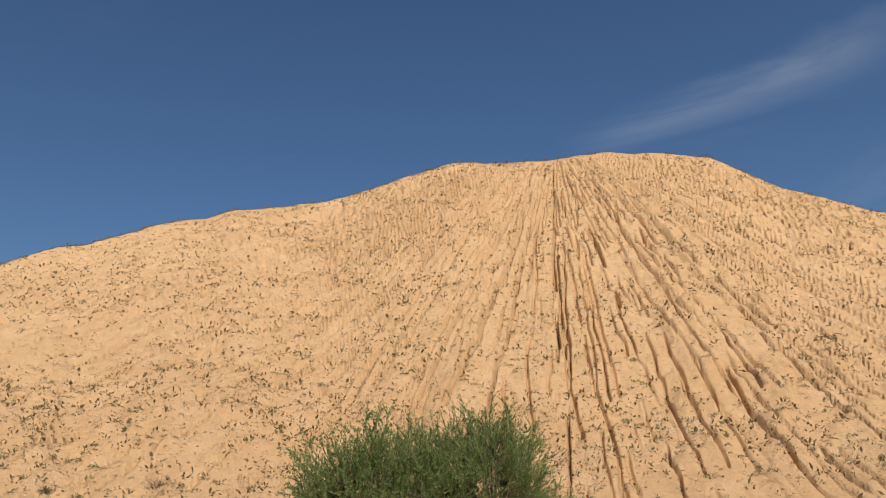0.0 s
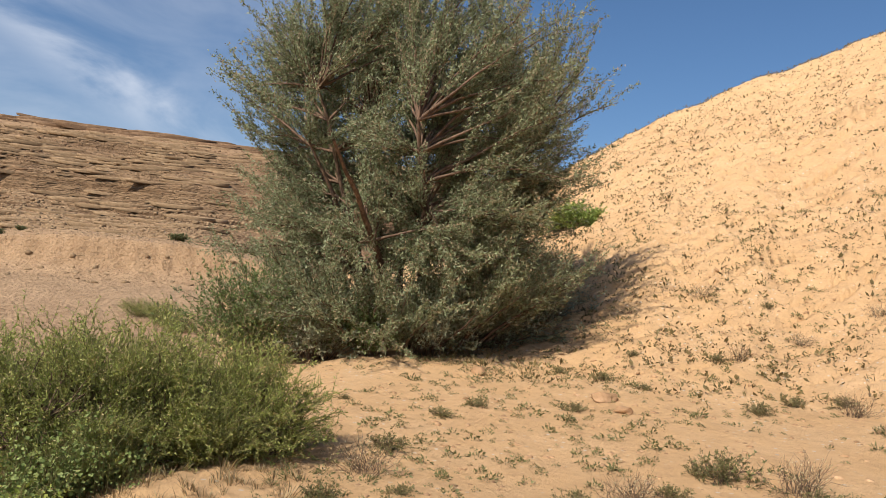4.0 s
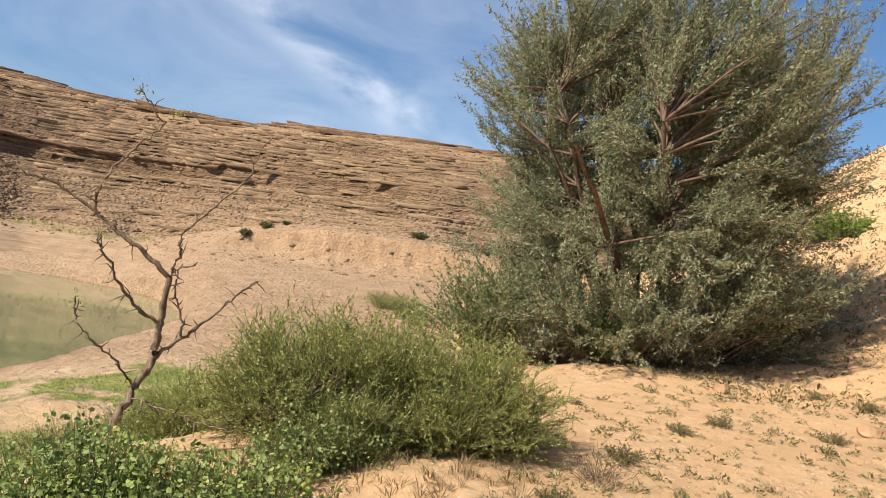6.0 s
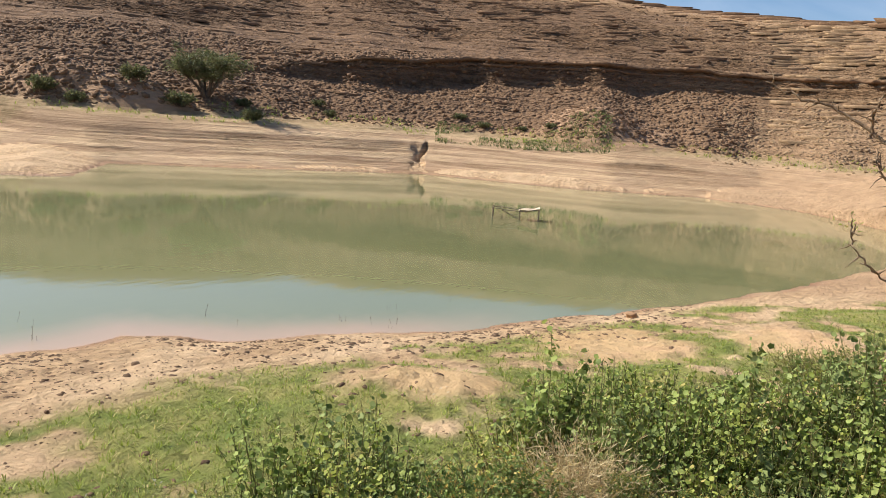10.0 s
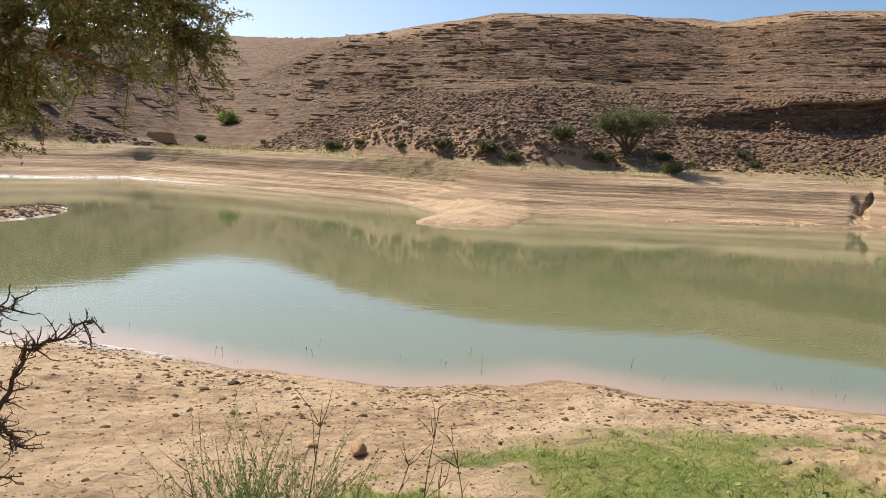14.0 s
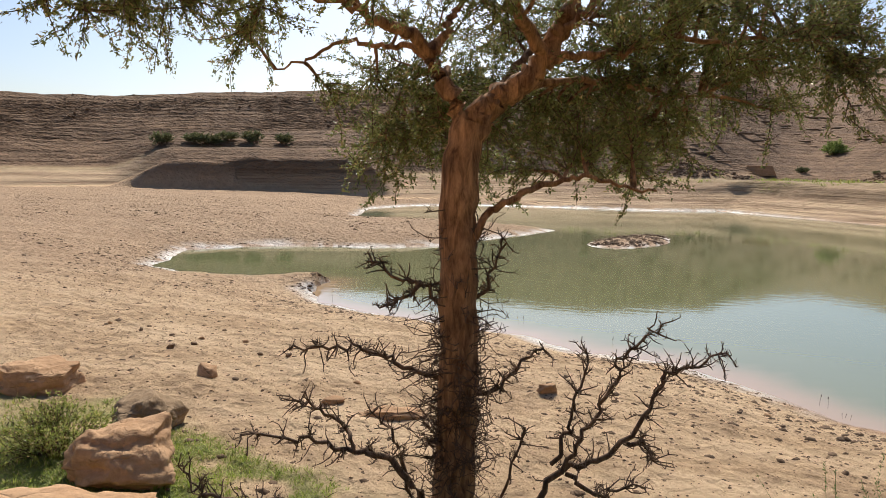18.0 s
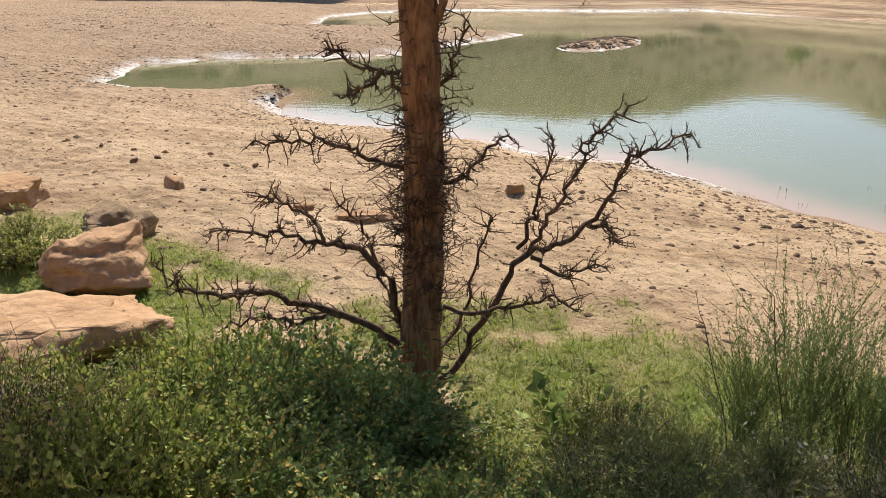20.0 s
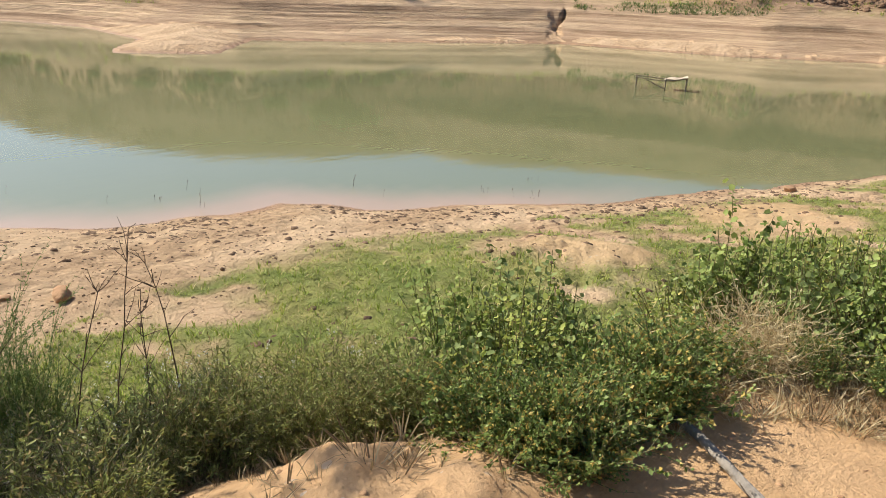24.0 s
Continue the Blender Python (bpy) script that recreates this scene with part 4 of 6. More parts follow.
def big_tree():
    """The wide grey-olive tree at the foot of the mound."""
    rng = np.random.RandomState(21)
    x, y = bearing(52.8, 13.3)
    thing = stand("tree", x, y, "wide grey-olive desert tree with drooping dense branches at mound foot", "tree")
    mains, twigs, lines = [], Limbs(), []
    for k in range(10):
        a = 2 * np.pi * k / 10 + rng.uniform(-0.3, 0.3)
        o = rng.uniform(0.25, 0.75)
        main = bend(rng, (0.25 * math.cos(a), 0.25 * math.sin(a), -0.1), (math.cos(a) * o, math.sin(a) * o, 1.0), rng.uniform(3.4, 4.7), 9, 0.10, 0.0)
        limb = Limbs()
        limb.tube(main, np.linspace(0.085, 0.02, 10), 7)
        part("trunk" if k == 0 else "limb", limb.mesh("limb", DEAD), thing)
        mains.append(main)
    boughs = Limbs()
    for _ in range(620):
        a, h = rng.uniform(0, 2 * np.pi), rng.uniform(0.25, 5.85)
        reach = np.interp(h, (0, 1.2, 2.4, 3.4, 4.2, 5.1, 5.85), (2.6, 2.95, 2.5, 2.9, 3.15, 2.5, 0.9)) * (0.86 + 0.28 * vnoise(np.array(a * 2.2), np.array(h * 0.8)))
        rad = reach * rng.uniform(0.12, 1.0) ** 0.4
        goal = np.array([rad * math.cos(a), rad * math.sin(a), h])
        east = max(0.0, goal[0] * 0.605 + goal[1] * 0.797)
        goal -= 0.12 * east * np.array([0.605, 0.797, 0])
        root = nearest(mains, goal) if h > 1.3 else goal * np.array([0.55, 0.55, 0.2])
        d = goal - root
        b = bend(rng, root, d + np.array([0, 0, 0.25 * np.linalg.norm(d)]), np.linalg.norm(d) * 1.05, 6, 0.10, -0.03)
        boughs.tube(b, np.linspace(0.026, 0.007, 7), 5)
        lines.append(b[3:])
        for _ in range(9):
            j = rng.randint(2, 7)
            w = spread(rng, b[j] - b[j - 1], rng.uniform(10, 42)) + np.array([0, 0, 0.45 if h > 2.2 else 0.15])
            c = bend(rng, b[j], w, rng.uniform(0.4, 1.15), 4, 0.10, 0.03)
            twigs.tube(c, np.linspace(0.006, 0.002, 5), 3)
            lines.append(c)
    part("brushwood", boughs.mesh("brushwood", DEAD), thing)["kind"] = "stuff"
    part("twigwork", twigs.mesh("twigwork", TWIG), thing)["kind"] = "stuff"
    P, D = along(rng, lines, 135, 0.05)
    P = P + rng.normal(0, 0.03, P.shape)
    v, f = leaves(rng, P, D, 0.050, 0.022, 0.85, narrow=True)
    part("crown", mesh_of("crown", v, f, OLIVE), thing)


def acacia_near():
    """The thorn tree between path and beach."""
    rng = np.random.RandomState(5)
    thing = stand("acacia_tree", 1.16, -4.85, "thorny acacia tree with reddish trunk and feathery flat crown", "tree", sink=0.05)

    def place(a, h, depth=0.0):     # a: metres across, h: height, depth: towards the pond
        return np.array([a - 0.22 * depth, 0.23 * a - depth, h])

    def smoothed(pts, n=5, rough=0.012):
        pts = np.array([place(*p) for p in pts])
        t = np.linspace(0, len(pts) - 1, n * len(pts))
        line = np.stack([np.interp(t, np.arange(len(pts)), pts[:, k]) for k in range(3)], -1)
        line[1:-1] = 0.25 * line[:-2] + 0.5 * line[1:-1] + 0.25 * line[2:]
        return line + rough * rng.normal(size=line.shape)

    trunk = Limbs()
    line = smoothed([(0.02, -0.1), (-0.05, 0.16), (-0.08, 0.6), (-0.11, 1.21), (-0.11, 1.85), (-0.09, 2.4), (-0.09, 2.76), (-0.14, 3.06)], 4, 0.006)
    trunk.tube(line, np.interp(np.linspace(0, 1, len(line)), (0, 0.08, 0.2, 0.6, 0.9, 1), (0.19, 0.15, 0.128, 0.112, 0.105, 0.09)) * rng.uniform(0.94, 1.06, len(line)), 14)
    part("trunk", trunk.mesh("trunk", BARK_RED), thing)
    mains = []
    for r0, r1, pts in [
        (0.088, 0.03, [(-0.11, 2.96), (-0.20, 3.10), (-0.29, 3.17), (-0.45, 3.30), (-0.56, 3.43), (-0.62, 3.59), (-0.70, 3.77), (-0.80, 4.15), (-0.90, 4.5)]),
        (0.030, 0.006, [(-0.55, 3.41), (-0.70, 3.43), (-0.96, 3.48, 0.1), (-1.18, 3.55, 0.1), (-1.51, 3.57, 0.2), (-1.84, 3.57, 0.2), (-2.2, 3.6, 0.2)]),
        (0.045, 0.015, [(-0.55, 3.42), (-0.45, 3.61, -0.2), (-0.42, 3.77, -0.3), (-0.38, 4.2, -0.5)]),
        (0.030, 0.007, [(-0.61, 3.5), (-0.77, 3.65, -0.1), (-0.96, 3.78, -0.2), (-1.3, 4.0, -0.3), (-1.8, 4.15, -0.3)]),
        (0.062, 0.046, [(-0.13, 2.97), (-0.07, 3.16), (0.04, 3.34), (0.07, 3.47)]),
        (0.042, 0.010, [(0.07, 3.44), (0.19, 3.54, -0.1), (0.34, 3.61, -0.2), (0.43, 3.72, -0.2), (0.62, 4.0, -0.3), (0.9, 4.2, -0.3)]),
        (0.030, 0.010, [(0.07, 3.44), (0.02, 3.61, 0.1), (0.01, 3.76, 0.2), (0.05, 4.3, 0.4)]),
        (0.022, 0.005, [(0.05, 3.36), (0.22, 3.48, 0.1), (0.43, 3.51, 0.2), (0.67, 3.52, 0.2), (0.87, 3.41, 0.2), (1.05, 3.35, 0.2)]),
        (0.018, 0.005, [(0.36, 3.62, -0.2), (0.7, 3.72, -0.3), (1.1, 3.72, -0.4), (1.5, 3.66, -0.4), (1.8, 3.54, -0.4)]),
        (0.026, 0.007, [(-0.12, 2.2), (-0.26, 2.53, -0.05), (-0.42, 2.66, -0.05), (-0.61, 2.73), (-0.77, 2.77), (-0.96, 2.72), (-1.19, 2.69)]),
        (0.040, 0.010, [(-0.25, 3.12), (-0.2, 3.4, 0.5), (-0.3, 3.7, 0.9), (-0.5, 3.9, 1.3)]),
        (0.030, 0.008, [(0.02, 3.3), (0.15, 3.4, 0.4), (0.5, 3.4, 0.8), (0.7, 3.3, 1.0)]),
        (0.030, 0.008, [(-0.4, 3.26), (-0.6, 3.35, 0.4), (-0.9, 3.35, 0.7), (-1.3, 3.3, 0.8)]),
    ]:
        m = smoothed(pts)
        limb = Limbs()
        limb.tube(m, np.linspace(r0, r1, len(m)), 8)
        part("limb", limb.mesh("limb", BARK_RED), thing)
        mains.append(m)
    boughs, twigs, lines = Limbs(), Limbs(), []
    # clouds of foliage: middle across, middle height, half width, half height, nearest and farthest depth, boughs
    for a0, h0, da, dh, d0, d1, count in ((-0.3, 4.2, 2.0, 0.55, -1.5, 2.2, 78), (-0.3, 3.72, 1.5, 0.22, -1.0, 2.0, 30), (0.48, 2.98, 0.46, 0.33, 0.3, 1.2, 30), (-0.70, 3.0, 0.52, 0.30, 0.2, 1.2, 34), (-1.65, 3.42, 0.75, 0.28, -0.3, 1.0, 30), (1.25, 3.62, 0.6, 0.28, -0.8, 0.6, 22)):
        for _ in range(count):
            q = rng.normal(size=2)
            q = q / np.linalg.norm(q) * rng.rand() ** 0.5
            across, depth = a0 + da * q[0], rng.uniform(d0, d1)
            goal = place(across, h0 + dh * q[1], -0.8 * abs(depth) if across > 0.4 and h0 > 3.5 else depth)
            root = nearest(mains, goal)
            d = goal - root
            b = bend(rng, root, d + np.array([0, 0, 0.15]), np.linalg.norm(d) * 1.04, 8, 0.10, -0.004)
            boughs.tube(b, np.linspace(0.013, 0.004, 9), 5)
            lines.append(b[4:])
            for _ in range(15):
                j = rng.randint(3, 9)
                c = bend(rng, b[j], spread(rng, b[j] - b[j - 1], rng.uniform(30, 85)), rng.uniform(0.12, 0.45), 4, 0.28, -0.03)
                twigs.tube(c, np.linspace(0.0042, 0.0014, 5), 3)
                lines.append(c)
    part("brushwood", boughs.mesh("brushwood", BARK_RED), thing)["kind"] = "stuff"
    P, D = along(rng, lines, 250, 0.05)
    P = P + rng.normal(0, 0.012, P.shape)
    v, f = leaves(rng, P, D, 0.026, 0.012, 0.8, narrow=True)
    part("crown", mesh_of("crown", v, f, THORNLEAF), thing)
    part("twigwork", twigs.mesh("twigwork", DEAD), thing)["kind"] = "stuff"
    fuzz = Limbs()
    for _ in range(520):
        h = rng.uniform(0.2, 2.5) if rng.rand() < 0.35 else rng.normal(1.35, 0.33)
        a = rng.uniform(0, 2 * np.pi)
        p = np.array([-0.10 + 0.10 * math.cos(a), 0.10 * math.sin(a), h])
        c = bend(rng, p, (math.cos(a), math.sin(a), rng.uniform(-0.4, 0.8)), rng.uniform(0.06, 0.30), 4, 0.4)
        fuzz.tube(c, np.linspace(0.005, 0.0018, 5), 3)
        for _ in range(4):
            q = c[rng.randint(1, 5)]
            fuzz.tube(np.array([q, q + 0.05 * spread(rng, np.array([0, 0, 1.0]), rng.uniform(0, 120))]), (0.003, 0.001), 3)
    part("thornwork", fuzz.mesh("thornwork", DEAD), thing, "dead thorny twigs clinging to the trunk")["kind"] = "stuff"
    # bare lower branches with thorns
    for runs in [
        [[(-0.15, 0.08), (-0.34, 0.30), (-0.51, 0.71), (-0.71, 1.0), (-0.95, 1.08), (-1.14, 1.26), (-1.27, 1.54), (-1.31, 1.64), (-1.48, 1.66), (-1.62, 1.76)], [(-0.71, 1.0), (-0.80, 1.2), (-0.93, 1.37), (-1.02, 1.58), (-1.04, 1.72), (-1.15, 1.83), (-1.24, 1.91)],
         [(-0.67, 1.05), (-0.75, 1.27), (-0.78, 1.45), (-0.86, 1.72)], [(-0.75, 0.98), (-0.96, 0.86), (-1.16, 0.95)], [(-1.08, 1.19), (-1.21, 1.19), (-1.23, 1.11)]],
        [[(-0.2, 0.67), (-0.51, 0.66, -0.1), (-0.72, 0.73, -0.1), (-0.93, 0.76, -0.1), (-1.04, 0.66, -0.1)]],
        [[(0.04, 0.5), (0.14, 0.92), (0.27, 1.04), (0.40, 1.10), (0.53, 1.12), (0.72, 1.20), (0.89, 1.18), (1.13, 1.21)], [(0.48, 1.12), (0.59, 1.26, 0.1), (0.78, 1.36, 0.1), (0.90, 1.38, 0.1)]],
        [[(0.0, 0.38), (0.29, 0.66, -0.1), (0.55, 0.78, -0.15), (0.82, 0.89, -0.15), (0.99, 0.84, -0.15), (1.18, 0.90, -0.2), (1.27, 0.96, -0.2), (1.33, 1.07, -0.2)], [(0.36, 0.68, -0.1), (0.56, 0.69, -0.2), (0.76, 0.71, -0.2), (0.97, 0.69, -0.2)]],
        [[(0.0, 0.3), (0.12, 0.6, 0.1), (0.24, 1.0, 0.1), (0.33, 1.22, 0.1), (0.41, 1.31, 0.1)]],
        [[(-0.02, 1.56), (0.18, 1.64), (0.37, 1.71), (0.49, 1.76), (0.68, 1.74), (0.87, 1.73)]],
        [[(-0.2, 1.46), (-0.33, 1.52), (-0.46, 1.66), (-0.57, 1.77)]],
        [[(-0.05, 1.95), (0.10, 2.12), (0.28, 2.18), (0.40, 2.28)], [(0.10, 2.12), (0.2, 2.05), (0.34, 1.98)]],
        [[(-0.15, 1.98), (-0.26, 2.12), (-0.35, 2.38)]],
        [[(-0.08, 0.25), (-0.28, 0.5, 0.2), (-0.36, 0.9, 0.2), (-0.42, 1.2, 0.2)]],
        [[(0.0, 0.2), (0.3, 0.4, 0.25), (0.6, 0.5, 0.3), (0.85, 0.55, 0.3)]],
    ]:
        bare = Limbs()
        for n, pts in enumerate(runs):
            b = smoothed(pts, 4, 0.013)
            thick = 0.026 if n == 0 and len(pts) > 6 else 0.016
            bare.tube(b, np.linspace(thick, 0.006, len(b)), 6)
            for _ in range(int(2.0 * len(b))):
                j = rng.randint(3, len(b))
                c = bend(rng, b[j], spread(rng, b[j] - b[j - 1], rng.uniform(35, 90)), rng.uniform(0.04, 0.17), 3, 0.35)
                bare.tube(c, np.linspace(0.0055, 0.0022, 4), 4)
                for _ in range(6):
                    p = c[rng.randint(0, 4)]
                    bare.tube(np.array([p, p + rng.uniform(0.015, 0.045) * spread(rng, np.array([0, 0, 1.0]), rng.uniform(0, 120))]), (0.0032, 0.001), 3)
        part("branch", bare.mesh("branch", DEAD), thing, "bare thorny lower branch")


def sapling():
    """The leafless thorn sapling."""
    rng = np.random.RandomState(9)
    thing = stand("thorn_sapling", -5.8, 0.0, "leafless crooked acacia sapling with sparse buds", "tree", sink=0.05)

    def side(a, h, depth=0.0):      # a: metres to the north, h: height
        return np.array([depth, a, h + 0.05])

    runs = [("trunk", [(0, -0.1), (0.02, 0.24), (0.11, 0.47), (0.21, 0.68), (0.23, 0.87), (0.22, 0.99), (0.24, 1.27)], 0.038, 0.024),
            ("branch", [(0.24, 1.27), (0.05, 1.42), (-0.13, 1.53, -0.05), (-0.28, 1.64, -0.1), (-0.52, 1.78, -0.1), (-0.73, 1.84, -0.1), (-0.95, 1.92, -0.1)], 0.020, 0.004),
            ("branch", [(-0.28, 1.62, -0.1), (-0.30, 1.75, -0.05), (-0.21, 1.96), (-0.07, 2.14), (0.07, 2.30), (-0.04, 2.42), (-0.13, 2.51)], 0.011, 0.004),
            ("branch", [(0.24, 1.27), (0.28, 1.43, 0.1), (0.28, 1.59, 0.15), (0.44, 1.77, 0.2), (0.64, 2.01, 0.2), (0.74, 2.32, 0.2)], 0.014, 0.003),
            ("branch", [(0.22, 0.95), (0.07, 1.03, 0.1), (-0.09, 1.23, 0.15), (-0.20, 1.40, 0.2), (-0.24, 1.47, 0.2)], 0.016, 0.006),
            ("branch", [(0.22, 0.70), (0.39, 0.83, -0.1), (0.56, 0.99, -0.15), (0.73, 1.17, -0.2), (0.89, 1.31, -0.2)], 0.017, 0.005),
            ("branch", [(0.39, 0.83, -0.1), (0.36, 1.0, -0.1), (0.30, 1.16, -0.15), (0.30, 1.31, -0.15), (0.42, 1.39, -0.15)], 0.011, 0.003),
            ("branch", [(0.11, 0.50), (-0.01, 0.68, 0.1), (-0.18, 0.81, 0.2), (-0.29, 0.94, 0.2), (-0.31, 1.06, 0.2)], 0.009, 0.003),
            ("branch", [(0.10, 0.43), (0.34, 0.39, 0.2), (0.58, 0.33, 0.3), (0.76, 0.29, 0.3)], 0.007, 0.002)]
    for name, pts, r0, r1 in runs:
        limb = Limbs()
        pts = np.array([side(*p) for p in pts])
        t = np.linspace(0, len(pts) - 1, 5 * len(pts))
        line = np.stack([np.interp(t, np.arange(len(pts)), pts[:, k]) for k in range(3)], -1) + 0.007 * rng.normal(size=(len(t), 3))
        limb.tube(line, 0.9 * np.linspace(r0, max(r1, 0.005), len(t)) * rng.uniform(0.85, 1.15, len(t)), 7)
        for _ in range(0 if name == "trunk" else 20):
            k = rng.randint(2, len(t))
            c = bend(rng, line[k], spread(rng, line[k] - line[k - 1], rng.uniform(40, 85)), rng.uniform(0.03, 0.13), 2, 0.3)
            limb.tube(c, np.linspace(0.0055, 0.0018, 3), 4)
        part(name, limb.mesh(name, BARK_TAN), thing)["kind"] = "stuff"
    P = np.array([side(0.14, 2.38), side(-0.12, 2.5), side(-0.31, 1.06, 0.2)])
    P = np.repeat(P, 30, 0) + 0.04 * rng.normal(size=(90, 3))
    v, f = leaves(rng, P, np.ones((90, 3)) * np.array([0, 0.5, 1]), 0.03, 0.012, 0.9)
    part("buds", mesh_of("buds", v, f, FEATHER), thing, "few green leaf buds")["kind"] = "stuff"


def far_acacia(az, r, w, h, seed, label):
    rng = np.random.RandomState(seed)
    x, y = bearing(az, r)
    thing = stand("acacia_tree", x, y, label, "tree")
    limbs, lines = Limbs(), []
    for k in range(6):
        a = k * 1.05 + rng.uniform(-0.3, 0.3)
        m = bend(rng, (0, 0, -0.1), (0.7 * math.cos(a), 0.7 * math.sin(a), 1), h * 0.80, 6, 0.12, 0.0)
        limbs.tube(m, np.linspace(0.16, 0.05, 7), 6)
        for _ in range(14):
            i = rng.randint(4, 7)
            q = rng.uniform(0, 2 * np.pi)
            b = bend(rng, m[i], (math.cos(q), math.sin(q), 0.15), w * rng.uniform(0.12, 0.30), 5, 0.15, 0.02)
            limbs.tube(b, np.linspace(0.04, 0.012, 6), 4)
            lines.append(b)
    part("trunk", limbs.mesh("trunk", BARK_GREY), thing)
    P, D = along(rng, lines, 130, 0.2)
    P = P + rng.normal(0, 1, P.shape) * np.array([0.22, 0.22, 0.14])
    v, f = leaves(rng, P, D, 0.17, 0.08, 0.9)
    part("crown", mesh_of("crown", v, f, FARLEAF), thing)


big_tree()
acacia_near()
sapling()
far_acacia(136.2, 63.0, 7.6, 4.3, 31, "round-crowned dark acacia standing on far bank")

def slab(seed):
    """A thin broken rock slab: arrays."""
    rng = np.random.RandomState(seed)
    n = 7
    a = np.arange(n) * 2 * np.pi / n + rng.uniform(-0.25, 0.25, n)
    r = rng.uniform(0.75, 1.1, n)
    x, y = np.cos(a) * r * 2.0, np.sin(a) * r * 0.3
    zt, zb = 0.11 + rng.uniform(-0.03, 0.03, n), -0.14 + 0 * a
    k = rng.uniform(0.82, 0.95)
    v = np.concatenate([np.stack([x * 0.9, y * 0.9, zb], -1), np.stack([x, y, zt * 0.6], -1), np.stack([x * k, y * k, zt], -1), [[0, 0, 0.12]]])
    f = []
    for i in range(n):
        j = (i + 1) % n
        f += [(i, j, n + j), (i, n + j, n + i), (n + i, n + j, 2 * n + j), (n + i, 2 * n + j, 2 * n + i), (2 * n + i, 2 * n + j, 3 * n)]
    return v, np.array(f)


def clones(ob, spots, seed, size=(0.8, 1.2)):
    """Copies of a plant at further bearings."""
    rng = np.random.RandomState(seed)
    for az, r in spots:
        x, y = bearing(az, r)
        c = copy_thing(ob, pose(x, y, ground_at(x, y) - 0.02, 0, 0, rng.uniform(0, 360)))
        k = rng.uniform(*size)
        c.scale = (k * rng.uniform(0.85, 1.3), k * rng.uniform(0.85, 1.2), k * rng.uniform(0.75, 1.1))


def dome_bush(name, x, y, radius, height, label, seed, mats, sprays=300, leaf=(0.03, 0.009), dense=95, woody=16, reach=0.42, floor=0.16, group=""):
    """A rounded bush: bare woody stems below, a shell of leafy sprays above."""
    rng = np.random.RandomState(seed)
    thing = stand(name, x, y, label, "bush", group)
    mains, wood, twigs, lines = [], Limbs(), Limbs(), []
    for k in range(woody):
        a = 2 * np.pi * k / woody + rng.uniform(-0.2, 0.2)
        o = rng.uniform(0.15, 0.85)
        pts = bend(rng, (0.12 * math.cos(a), 0.12 * math.sin(a), -0.08), (o * radius * math.cos(a), o * radius * math.sin(a), height * (0.95 - 0.6 * o)), 0.75 * math.hypot(o * radius, height * (0.95 - 0.6 * o)), 7, 0.14)
        wood.tube(pts, np.linspace(0.024, 0.008, 8), 6)
        mains.append(pts)
    for _ in range(sprays):
        a, e = rng.uniform(0, 2 * np.pi), np.arcsin(rng.uniform(floor, 1))
        swell = 0.80 + 0.42 * vnoise(np.array(a * 1.9 + seed), np.array(e * 2.5))
        d = np.array([math.cos(a) * math.cos(e) * radius, math.sin(a) * math.cos(e) * radius, math.sin(e) * height]) * swell
        start = d * rng.uniform(0.5, 0.86)
        root = nearest(mains, start)
        wood.tube(np.array([root, 0.5 * (root + start) + rng.normal(0, 0.03, 3), start]), (0.007, 0.005, 0.004), 4)
        b = bend(rng, start, d + np.array([0, 0, 0.12 * height]), reach * rng.uniform(0.6, 1.1), 4, 0.16)
        twigs.tube(b, np.linspace(0.004, 0.0015, 5), 3)
        lines.append(b)
        for _ in range(6):
            j = rng.randint(0, 5)
            c = bend(rng, b[j], spread(rng, b[min(j + 1, 4)] - b[max(j - 1, 0)], rng.uniform(20, 50)), reach * rng.uniform(0.3, 0.6), 3, 0.14)
            twigs.tube(c, np.linspace(0.0025, 0.001, 4), 3)
            lines.append(c)
    part("brushwood", wood.mesh("brushwood", mats[0]), thing, "bare grey-brown woody stems")["kind"] = "stuff"
    part("twigwork", twigs.mesh("twigwork", mats[1]), thing)["kind"] = "stuff"
    P, D = along(rng, lines, dense, 0.0)
    v, f = leaves(rng, P + rng.normal(0, 0.006, P.shape), D, leaf[0], leaf[1] * 1.3, 0.55, narrow=True)
    part("foliage", mesh_of("foliage", v, f, mats[2]), thing)
    return thing


# bushes on the mound's foot
bx, by = bearing(4.9, 8.7)
dome_bush("broom_bush", bx, by, 1.05, 1.5, "dense rounded green broom bush with dark woody base on clay", 41, (BARK_GREY, BROOM, BROOMLEAF), sprays=760, reach=0.30, floor=0.17, dense=85)
bx, by = bearing(-2.8, 8.9)
dome_bush("broom_bush", bx, by, 0.92, 1.5, "bright green fine-twigged broom bush beside darker one", 42, (BARK_GREY, BROOM, BROOMLEAF), sprays=700, leaf=(0.034, 0.006), floor=0.0, reach=0.32, dense=80)
bx, by = bearing(40.2, 20.5)
dome_bush("round_bush", bx, by, 0.6, 0.65, "bright green rounded bush on the mound's flank", 43, (BARK_GREY, BROOM, HERB), sprays=120, leaf=(0.07, 0.03), dense=60)
